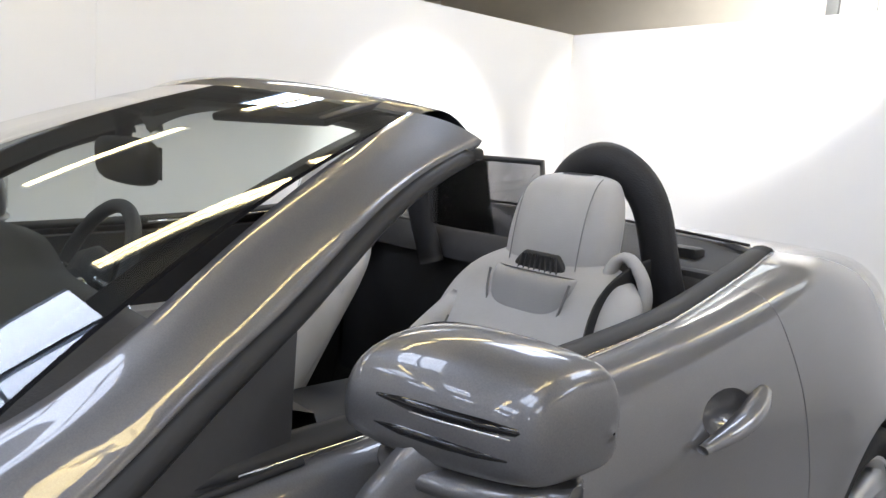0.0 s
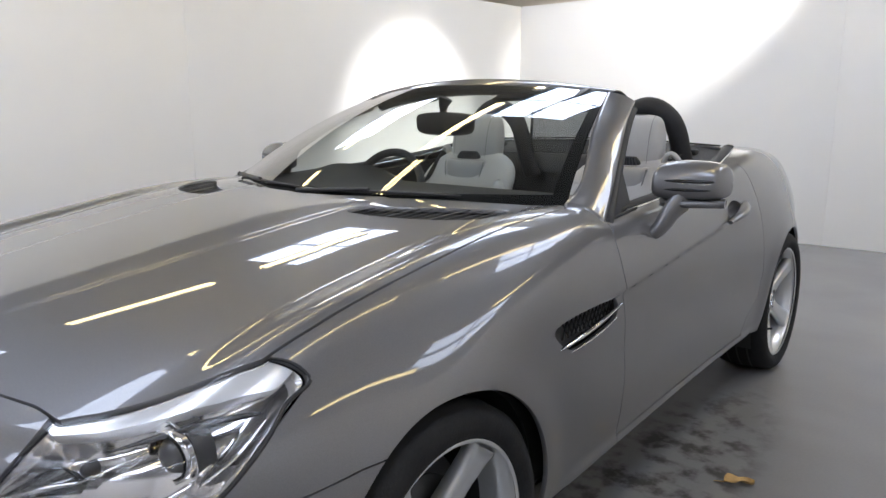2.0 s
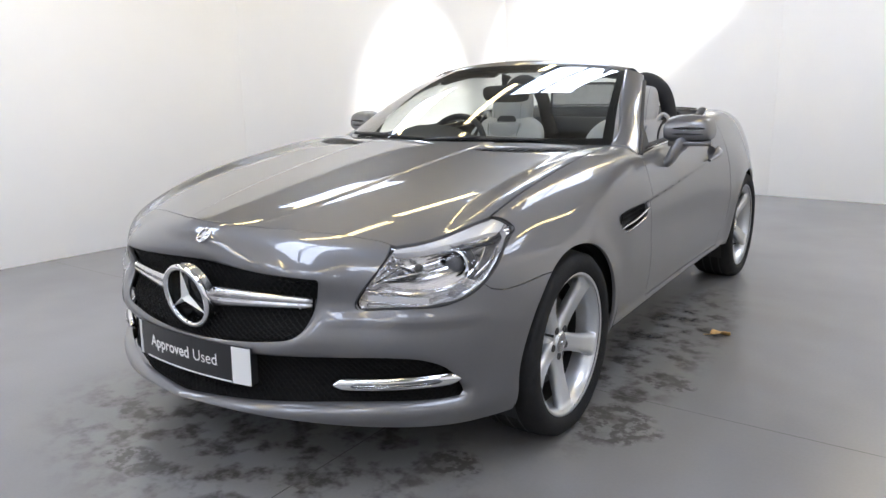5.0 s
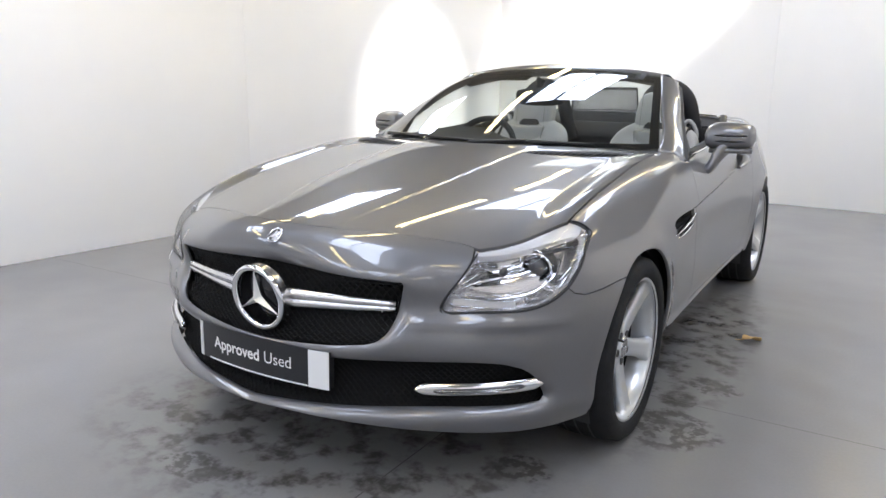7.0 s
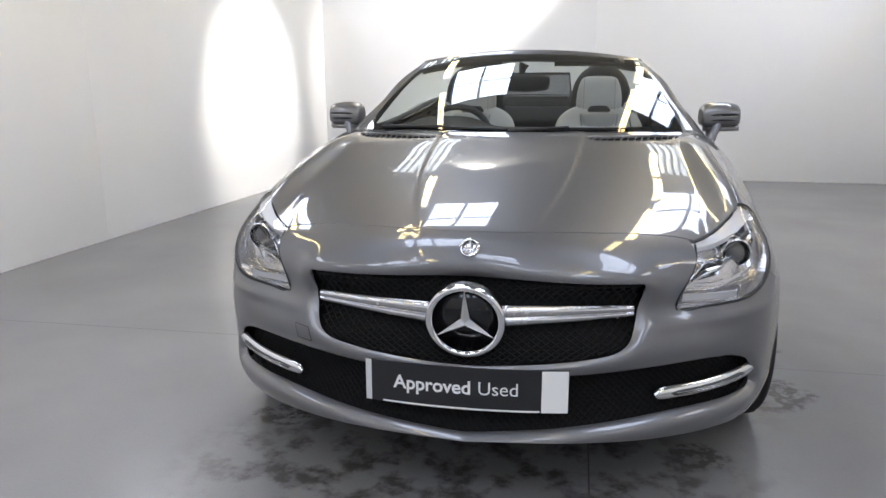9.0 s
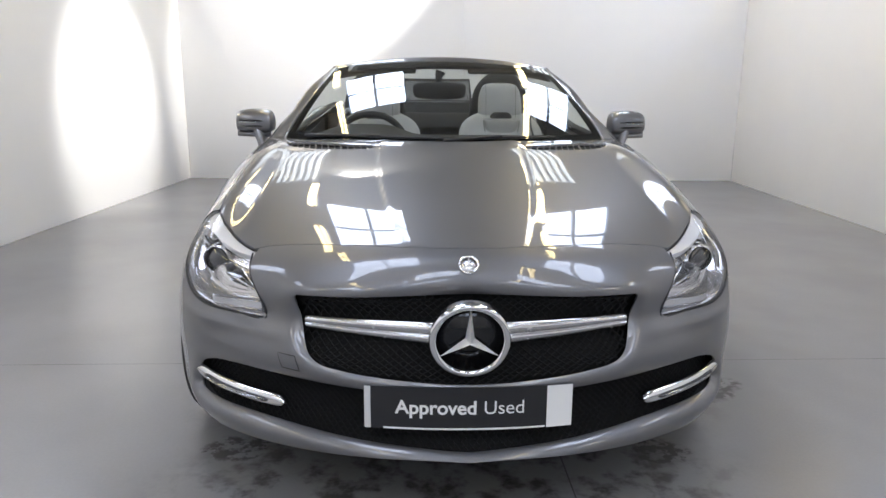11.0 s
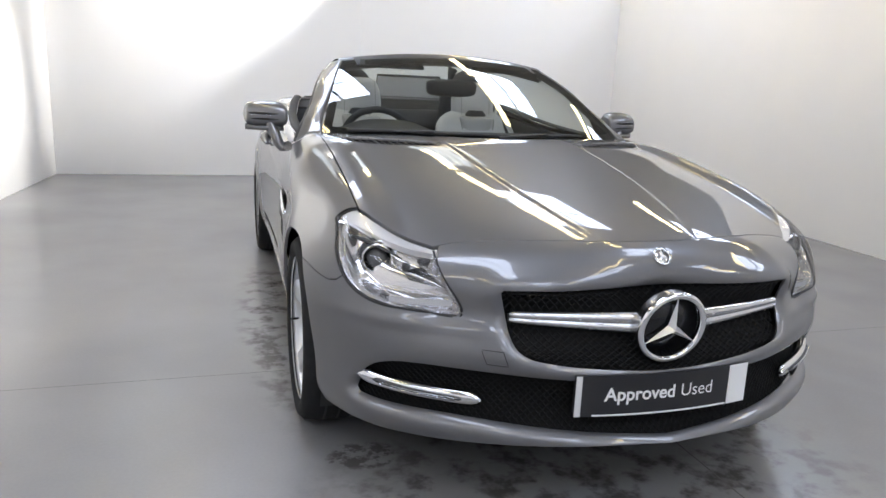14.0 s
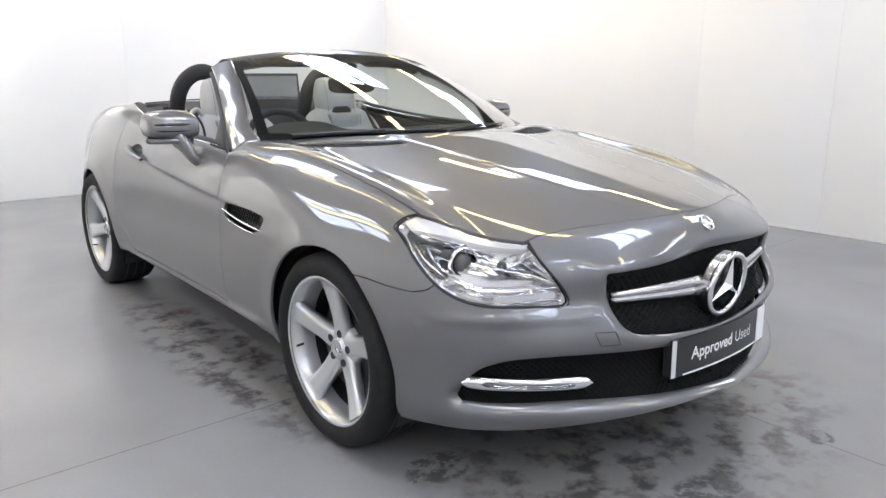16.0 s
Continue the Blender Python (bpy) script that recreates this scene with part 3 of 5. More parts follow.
    # fluorescent battens; those south of y = -2 are added to light the nose
    bat = new("strip_or_fill_light", None)
    box("housing", (0, 0, .05), (.14, 1.56, .06), WHITE, bat, bevel=.008)
    for sx in (-.036, .036):
        tv, tf = tube_mesh([(sx, -.75, 0), (sx, .75, 0)], .022, 2, 12)
        part("tube", tv, tf, TUBE, bat)
        for sy in (-.76, .76):
            box("end_holder", (sx, sy, .01), (.03, .03, .05), WHITE, bat, bevel=.004)
    tagged(bat, "twin-tube fluorescent batten or added fill light under the roof", "strip light", "strip lights in rows", "structure")
    bat.location = (-1.72, 2.88, 3.85)
    for x, y in ((-1.55, 1.1), (-3.95, 1.45), (-3.95, 3.6), (1.60, 3.08), (1.5, 1.15), (1.60, 5.0), (1.60, 6.75), (-1.72, 5.2), (-1.45, -2.6), (1.3, -2.6), (4.4, 4.6), (5.6, 2.4), (-3.95, -1.6), (4.4, -.6), (-1.45, -5.4), (1.3, -5.4), (-3.95, -4.2), (4.4, -3.6)):
        copy_thing(bat, pose(x, y, 3.85))
    # ribbed roof lights further back
    for x in (-2.15, 1.95):
        rib = new("ribbed_rooflight", None)
        for i in range(6):
            box("slat", ((i - 2.5) * .13, 0, 0), (.065, 3.0, .03), RIB, rib, bevel=.006)
        rib.location = (x, 8.0, 3.93)
        tagged(rib, "ribbed translucent roof light of pale slats", "roof light", "ribbed roof lights", "structure")


RIB = mat("translucent_ribs", (.8, .86, .9), .5, emit=(.85, .93, 1), strength=2.2)
build_room()


def hall_window():
    w = new("hall_window", None)
    for x in (-2.1, -.9, .3, 1.5):
        box("mullion", (x, 9.96, 3.1), (.14, .08, 1.5), STEEL, w, bevel=.01)
    for z in (2.38, 3.85):
        box("rail", (-.3, 9.96, z), (3.7, .08, .1), STEEL, w, bevel=.01)
    for x in (-1.5, -.3, .9):
        part("pane", [(x - .53, 9.975, 2.43), (x + .53, 9.975, 2.43), (x + .53, 9.975, 3.8), (x - .53, 9.975, 3.8)], [(0, 1, 2, 3)], FROST, w, smooth=False)
    tagged(w, "grey steel window in the hall wall, frosted panes", "window", kind="structure")
    # pleated plastic curtain in front of it
    c = new("strip_curtain", None)
    for i in range(9):
        x = -1.62 + i * .085
        v, f = tube_mesh([(x, 9.8 + .02 * (i % 2), 2.2), (x + .01, 9.8, 3.0), (x, 9.82, 3.75)], [.04, .036, .042], 16, 8, flat=.35)
        part("strip", v, f, CURTAIN, c)
    box("rail", (-1.28, 9.90, 3.78), (.9, .22, .05), STEEL, c, bevel=.006)
    tagged(c, "crumpled white plastic strip curtain on a rail", "curtain")


FROST = mat("frosted_pane", (.42, .42, .42), .4, vary=.1, size=6, emit=(.64, .64, .63), strength=.25)
CURTAIN = mat("white_plastic_strip", (.8, .8, .8), .25, vary=.08, size=12, bump=.6, bsize=25)
hall_window()


# ---------------------------------------------------------------- the car
car = new("car", None)
tagged(car, "grey metallic two-seat roadster with its roof down, on a stained floor", "car")


def surf(phi, z):
    """The skin's place at an angle round the nose and a height."""
    d = np.array([math.sin(radians(phi)), -math.cos(radians(phi))])
    lo, hi = .3, 1.4
    for _ in range(40):
        m = (lo + hi) / 2
        lo, hi = (m, hi) if body(np.array(d[0] * m), np.array(PIVOT + d[1] * m), np.array(z)) < 0 else (lo, m)
    return np.array([d[0] * lo, PIVOT + d[1] * lo, z])


def side_at(y, z):
    lo, hi = .3, 1.2
    for _ in range(40):
        m = (lo + hi) / 2
        lo, hi = (m, hi) if body(np.array(m), np.array(y), np.array(z)) < 0 else (lo, m)
    return np.array([lo, y, z])


FLIP = np.array([-1.0, 1, 1])
skin = body_sheet()

# outlines of the panels
hem = spline([0, 15, 30, 48, 60, 75], [.256, .250, .231, .210, .203, .199])
BONNET = [(-.3, -.706), (0, -.706), (.09, -.701), (.19, -.679), (.26, -.655), (.33, -.632), (.39, -.606), (.46, -.582), (.526, -.561), (.578, -.555), (.614, -.511), (.66, -.443), (.706, -.371), (.735, -.306), (.738, -.2),
          (.736, .0), (.734, .3), (.730, .55), (.724, .690), (.70, .722), (.62, .715), (.55, .680), (.48, .618), (.40, .552), (.30, .487), (.15, .422), (0, .402), (-.3, .402)]
LAMP = rounded([(33.6, .556), (36.9, .645), (40.0, .705), (43, .80), (58, .83), (67.5, .775), (66.2, .745), (61.3, .694), (58, .648), (55.6, .613), (51.4, .578), (45, .563), (39, .558)], 1, .2)
GRILLE = rounded([(-20, .660), (0, .659), (16, .655), (25, .655), (28.3, .650), (28.4, .628), (26.8, .546), (25.2, .50), (22.8, .470), (17, .453), (10.5, .444), (0, .434), (-20, .448)], 2, .2)
MOUTH = rounded([(-20, .405), (0, .402), (17, .416), (28, .424), (38, .427), (44, .420), (48, .398), (50.6, .36), (52.6, .296), (47, .294), (36, .300), (28, .298), (14.4, .289), (0, .281), (-20, .29)], 1, .2)
NOSE = [(-5, .0), (74, .0), (74, .602), (69.5, .602), (64, .593), (59.6, .590), (57, .60), (55.2, .625), (50, .67), (41, .75), (38, .90), (-5, .90)]
VENT = rounded([(.362, .684), (.40, .640), (.465, .613), (.60, .622), (.705, .634), (.722, .660), (.712, .690), (.60, .698), (.45, .694)], 2, .22)


def cockpit(v):
    ax, y = np.abs(v[:, 0]), v[:, 1]
    edge = np.interp(y, [.5, .74, .80, 1.2, 1.7, 2.1, 2.35], [.76, .775, .775, .775, .745, .69, .64])
    front = np.interp(ax, [0, .15, .30, .40, .48, .55, .62, .70, .74, .8], [.402, .422, .487, .552, .618, .680, .715, .722, .732, .748])
    rear = 2.36 - .10 * (ax / .66) ** 4
    return np.maximum(np.maximum(ax - edge, front - y), np.maximum(y - rear, .80 - v[:, 2]))


def wheel_arches(v):
    f = np.hypot(v[:, 1], v[:, 2] - .31) - .343
    r = np.hypot(v[:, 1] - 2.43, v[:, 2] - .31) - .340
    return np.where(np.abs(v[:, 0]) > .35, np.minimum(f, r), 9.0)


def bonnet_area(v):
    return np.where(v[:, 2] > .69, sd_poly(v[:, 0], v[:, 1], BONNET), 9.0)


def hem_line(v):
    low = np.where(v[:, 1] < .1, hem(phi_of(v)), np.interp(v[:, 1], [.1, .4, 2.0, 2.5, 3.2], [.2, .247, .262, .24, .30]))
    return low - v[:, 2]


def door_front(v):
    return np.interp(v[:, 2], [.25, .5, .66, .74, .82, .87, 1.0], [.752, .764, .755, .746, .744, .756, .750]) - v[:, 1]


def door_rear(v):
    return v[:, 1] - np.interp(v[:, 2], [.25, .36, .42, .52, .64, .80, .95, 1.0], [1.86, 1.90, 2.0, 2.035, 2.02, 1.99, 1.965, 1.96])


skin = skin.split(hem_line)[0]
skin = skin.outside(wheel_arches)
liner = skin
skin = skin.outside(cockpit)
GAP = .0024
bonnet = skin.inside(bonnet_area, GAP)
rest = skin.outside(bonnet_area, GAP)
lamp_wrap = wrap_poly(LAMP)


def lamp_g(v):
    """Lamp outline: round the nose, closed by a slanting cut at the tip."""
    tip = (v[:, 1] + .290) * .82 - (np.abs(v[:, 0]) - .737) * .574
    return smax(lamp_wrap(v), np.where(np.abs(v[:, 0]) > .70, tip, -9.0), .03)



lamp_piece = rest.inside(lamp_g, .004)
rest = rest.outside(lamp_g, .0)
nose_g = wrap_poly(NOSE)
nose = rest.inside(nose_g, GAP * .6)
rest = rest.outside(nose_g, GAP * .6)
grille_g, mouth_g = wrap_poly(GRILLE), wrap_poly(MOUTH)
grille_piece = nose.inside(grille_g)
nose = nose.outside(grille_g)
nose = nose.outside(mouth_g)
nose = nose.moved(lambda v: .015 * np.exp(-np.maximum(grille_g(v), 0) / .011) + np.where(v[:, 2] < .335, .024, .009) * np.exp(-np.maximum(mouth_g(v), 0) / .010)).renormed()
vent_g = side_poly(VENT)
wing = rest.inside(lambda v: -door_front(v), GAP)
rest = rest.outside(lambda v: -door_front(v), GAP)
vent_piece = wing.inside(vent_g)
wing = wing.outside(vent_g)
door = rest.inside(door_rear, GAP)
quarter = rest.outside(door_rear, GAP)
sill_g = lambda v: v[:, 2] - .292
sill = door.inside(sill_g, GAP)
door = door.outside(sill_g, GAP)
HANDLE_Y, HANDLE_Z = 1.735, .795


def grip(v):
    return np.where(np.abs(v[:, 0]) > .5, (np.hypot((v[:, 1] - HANDLE_Y + .02) / .078, (v[:, 2] - HANDLE_Z - .006) / .034) - 1) * .034, 9.0)


bowl = door.inside(grip)
door = door.outside(grip)
bowl = bowl.moved(lambda v: .030 * np.clip(1 - (grip(v) / .034 + 1) ** 2, 0, 1)).renormed()

# strip of bonnet skin under the louvres
LOUVRE = rounded([(.298, .298), (.40, .303), (.50, .333), (.59, .384), (.65, .455), (.668, .540), (.625, .562), (.52, .492), (.43, .430), (.36, .392), (.300, .366)], 1, .2)
louvre_g = lambda v: sd_poly(v[:, 0], v[:, 1], LOUVRE)
louvre_piece = bonnet.inside(louvre_g)
bonnet = bonnet.outside(louvre_g)

bonnet.both().link("bonnet", PAINT, car, "long grey metallic bonnet with two raised creases")
nose.both().link("front_bumper", PAINT, car, "grey metallic front bumper")
for s, lr in ((wing, 0), (door, 0), (quarter, 0), (sill, 0)):
    for piece in (s, s.mirrored()):
        nm = {id(wing): "front_wing", id(door): "door", id(quarter): "rear_quarter", id(sill): "sill"}[id(s)]
        ob = piece.link(nm, PAINT, car)
        if s is door:
            own = bowl if piece is s else bowl.mirrored()
            own.link("handle_bowl", PAINT, ob, rim=0)
            sg = 1 if piece is s else -1
            a = np.array([side_at(HANDLE_Y - .125, HANDLE_Z - .024), side_at(HANDLE_Y - .03, HANDLE_Z - .002), side_at(HANDLE_Y + .105, HANDLE_Z + .020)])
            a[:, 0] += (.010, .026, .002)
            v, f = tube_mesh(a * (sg, 1, 1), [.011, .018, .021, .020, .014], 20, 12, flat=.62)
            part("door_handle", v, f, PAINT, ob, "grey painted pull handle")
# black shell added under the skin: stands in for shade inside joints and openings
dark = liner.outside(cockpit).outside(lamp_g).moved(.055)
dark.both().link("shade_shell", MESH, car, rim=0)

# ---- front openings
v, f = [], []


def lattice(name, phi_a, phi_b, za, zb, g, depth, pitch, parent):
    """A net of crossed bars that follows the curve of the nose."""
    meshes = []
    h = zb - za
    wide = (phi_b - phi_a)
    steps = int(wide * .0172 / pitch)
    for k in range(-int(h / pitch) - 2, steps + int(h / pitch) + 3):
        for sgn in (1, -1):
            run = []
            for t in np.linspace(0, 1, 15):
                z = za + h * t
                ph = phi_a + (k * pitch + sgn * h * t * 1.35 + (0 if sgn > 0 else h)) / .0172
                if abs(ph) <= max(abs(phi_a), abs(phi_b)):
                    p = surf(abs(ph), z)
                    q = np.array([[p[0], p[1], p[2]]])
                    if g(q)[0] < .012:
                        n = body_normal(q)[0]
                        p = p - n * depth
                        run.append(p * (math.copysign(1, ph), 1, 1))
                        continue
                if len(run) > 1:
                    meshes.append(tube_mesh(run, .0022, k=5, raw=True))
                run = []
            if len(run) > 1:
                meshes.append(tube_mesh(run, .0022, k=5, raw=True))
    vv, ff = join(*meshes)
    return part(name, vv, ff, MESH, parent, "black plastic diamond mesh")


lattice("grille_mesh", -29, 29, .43, .662, grille_g, .034, .026, car)
lattice("bumper_mesh", -53, 53, .265, .43, mouth_g, .046, .021, car)


def ring(points, r, material, name, parent, label="", k=8, flat=1.0):
    vv, ff = tube_mesh(points, r, k=k, closed=True, raw=True, flat=flat)
    return part(name, vv, ff, material, parent, label)


def star_badge(centre, radius, name, tilt, parent, label, thick):
    """A three-pointed star in a ring."""
    m = Matrix.Translation(centre) @ Matrix.Rotation(radians(tilt), 4, "X")
    ang = np.linspace(0, 2 * np.pi, 56, endpoint=False)
    pts = [m @ Vector((radius * math.cos(a), 0, radius * math.sin(a))) for a in ang]
    vv, ff = tube_mesh(pts, thick, k=12, closed=True, raw=True, up=(0, 1, .001))
    ob = part(name, vv, ff, CHROME, parent, label)
    vs, fs = [], []
    for i in range(3):
        a = radians(90 + 120 * i)
        tip = (math.cos(a), math.sin(a))
        o = len(vs)
        b1, b2 = a + radians(60), a - radians(60)
        inner = .155
        r = radius - thick * .6
        vs += [(0, -thick * 2.0, 0), (r * tip[0], -.002, r * tip[1]), (r * inner * math.cos(b1), .002, r * inner * math.sin(b1)), (r * inner * math.cos(b2), .002, r * inner * math.sin(b2)),
               (0, thick * .8, 0)]
        fs += [(o, o + 1, o + 2), (o, o + 3, o + 1), (o + 4, o + 2, o + 1), (o + 4, o + 1, o + 3)]
    vs = [tuple(m @ Vector(p)) for p in vs]
    part("star", vs, fs, BRIGHT, ob, smooth=False)
    return ob


STAR = np.array([0, -.838, .553])
star = star_badge(STAR, .0925, "grille_emblem", 8, car, "large chrome three-pointed star in a ring", .0098)
vv, ff = lathe([(0, .0), (0, .085), (.012, .088), (.02, .084), (.02, 0)], 40, "y")
vv = vv @ np.array(Matrix.Rotation(radians(8), 3, "X")).T
part("emblem_back", vv + STAR + (0, .012, 0), ff, GLOSSBLACK, star)
vv, ff = lathe([(.006, .0965), (.018, .0970), (.030, .0970)], 56, "y")
vv = vv @ np.array(Matrix.Rotation(radians(8), 3, "X")).T
part("emblem_sleeve", vv + STAR, ff, SATIN, star, "satin silver sleeve behind the ring")
# twin-bladed bar on each side of the emblem
for sg in (1, -1):
    rows = []
    bar_a, bar_b = surf(5.4, .560), surf(26.3, .568) - (0, -.012, 0)
    n = np.array([.16, -.987, 0])
    for t in np.linspace(0, 1, 16):
        hh = .0300 - .0130 * t
        p0 = bar_a * (1 - t) + bar_b * t + n * .006 * math.sin(math.pi * t)
        sec = [(-.9, -.014), (-1, -.004), (-.96, .001), (-.16, .008), (-.08, .003), (.04, .004), (.12, .010), (.96, .002), (1, -.004), (.9, -.014)]
        rows.append([(p0 + n * (d - .006) + np.array([0, 0, 1]) * hh * q) * (sg, 1, 1) for q, d in sec])
    vv = np.array(rows).reshape(-1, 3)
    ff = grid_faces(16, 10, False, True) + [tuple(range(10)), tuple(range(150, 160))]
    part("grille_bar", vv, ff, SATIN, car, "satin silver grille bar with a groove")
# soft frame round the grille
BADGE = surf(0, .7240)
BADGE_N = body_normal(BADGE[None])[0]
BADGE_TILT = -math.degrees(math.asin(BADGE_N[2]))
badge = star_badge(BADGE + BADGE_N * .003, .0235, "bonnet_badge", BADGE_TILT, car, "small round chrome badge", .0030)
vv, ff = lathe([(0, 0), (0, .0225), (.006, .0225)], 28, "y")
vv = vv @ np.array(Matrix.Rotation(radians(BADGE_TILT), 3, "X")).T
part("badge_disc", vv + BADGE + BADGE_N * .0015, ff, SATIN, badge)

# daytime running lamps in the bumper mouth
for sg in (1, -1):
    drl = None
    for kind, dz, hh, pr, a0, a1, material in (("running_lamp", .0, .0200, -.018, 30.0, 51.4, CHROME), ("lens", -.001, .0112, -.0146, 33.0, 48.0, LAMPDEEP)):
        rows = []
        n_s = 34
        for i, ph in enumerate(np.linspace(a0, a1, n_s)):
            p0 = surf(ph, .345)
            n = body_normal(p0[None])[0]
            n[2] = 0
            n /= np.linalg.norm(n)
            t = i / (n_s - 1)
            w = hh * max((1 - abs(2 * t - 1) ** 14), .03) ** .5
            zc = .345 + dz + .010 * t * t - .003
            rows.append([(p0 + n * (pr + .014 * math.cos(q)) + np.array([0, 0, w * math.sin(q)]) + (0, 0, zc - .345)) * (sg, 1, 1) for q in np.linspace(-2.2, 2.2, 11)])
        vv = np.array(rows).reshape(-1, 3)
        ob = part(kind, vv, grid_faces(n_s, 11), material, drl or car, "chrome running-lamp blade" if drl is None else "clear ribbed lens")
        drl = drl or ob
    for dz in (-.0035, .0015):
        pts = []
        for ph in np.linspace(33.6, 46.8, 14):
            p0 = surf(ph, .345)
            n = body_normal(p0[None])[0]
            pts.append((p0 + n * .0005 + (0, 0, dz + .010 * ((ph - 30.2) / 21.4) ** 2 - .003)) * (sg, 1, 1))
        bx, bf = tube_mesh(pts, [.0005, .0013, .0013, .0005], k=5, raw=True)
        part("lens_rib", bx, bf, CHROME, drl)

# number plate, slightly bowed
PLATE_W, PLATE_H, PLATE_Y, PLATE_Z = .526, .113, -.842, .380


def plate_at(x, up, proud):
    return (x, PLATE_Y + .35 * x * x - proud + .02 * up, PLATE_Z + up)


def plate_piece(name, x0, x1, z0, z1, proud, thick, material, parent, label=""):
    xs = np.linspace(x0, x1, 25)
    vv = []
    for x in xs:
        for up, pr in ((z0, proud), (z1, proud), (z1, proud - thick), (z0, proud - thick)):
            vv.append(plate_at(x, up, pr))
    return part(name, vv, grid_faces(25, 4, False, True) + [(0, 1, 2, 3), (96, 99, 98, 97)], material, parent, label, smooth=False)


plate = plate_piece("number_plate", -PLATE_W / 2, PLATE_W / 2, -PLATE_H / 2, PLATE_H / 2, .018, .006, PLATEBLACK, car, "black dealer plate with white lettering")
plate_piece("plate_holder", -.250, .250, -.06, .05, .010, .03, BLACK, plate)
plate_piece("white_panel", .196, PLATE_W / 2 - .001, -PLATE_H / 2 + .001, PLATE_H / 2 - .001, .0200, .0025, WHITE, plate, "plain white end panel")
plate_piece("underline", -.215, .192, -PLATE_H / 2 + .0015, -PLATE_H / 2 + .0055, .0200, .0022, WHITE, plate)
plate_piece("plate_edge", -PLATE_W / 2, -PLATE_W / 2 + .016, -PLATE_H / 2 + .001, PLATE_H / 2 - .001, .0198, .0022, LAMPGREY, plate)


def lettering(text, size, x, up, bold, parent):
    cu = bpy.data.curves.new("lettering", "FONT")
    cu.body, cu.size, cu.align_x, cu.align_y, cu.extrude, cu.offset = text, size, "LEFT", "CENTER", .0, bold
    tmp = new("lettering", cu)
    me = bpy.data.meshes.new_from_object(tmp.evaluated_get(bpy.context.evaluated_depsgraph_get()))
    bpy.data.objects.remove(tmp)
    width = max(p.co.x for p in me.vertices) - min(p.co.x for p in me.vertices)
    for p in me.vertices:
        p.co = plate_at(x + p.co.x, up + p.co.y, .0205)
    me.materials.clear()
    me.materials.append(WHITE)
    ob = new("lettering", me)
    ob.parent = parent
    return width


wd = lettering("Approved", .0505, -.185, .003, .0011, plate)
lettering("Used", .0505, -.185 + wd + .016, .003, .0, plate)

# tow-eye cover: a fine square joint on the right of the bumper
cap = [np.array(q) for q in ((30.3, .489), (26.9, .489), (26.0, .452), (29.3, .452))]
cap = [a * (1 - t) + b * t for a, b in zip(cap, cap[1:] + cap[:1]) for t in np.linspace(0, 1, 9)[:-1]]
ring([(surf(p, z) - body_normal(surf(p, z)[None])[0] * .0004) * FLIP for p, z in cap], .0011, SEAL, "tow_cover_joint", car, k=6)

# headlamps
def body_top(x, y):
    lo, hi = .4, 1.1
    for _ in range(40):
        m = (lo + hi) / 2
        lo, hi = (m, hi) if body(np.array(x), np.array(y), np.array(m)) < 0 else (lo, m)
    return lo


def bonnet_edge(v):
    return sd_poly(np.abs(v[:, 0]), v[:, 1], BONNET)


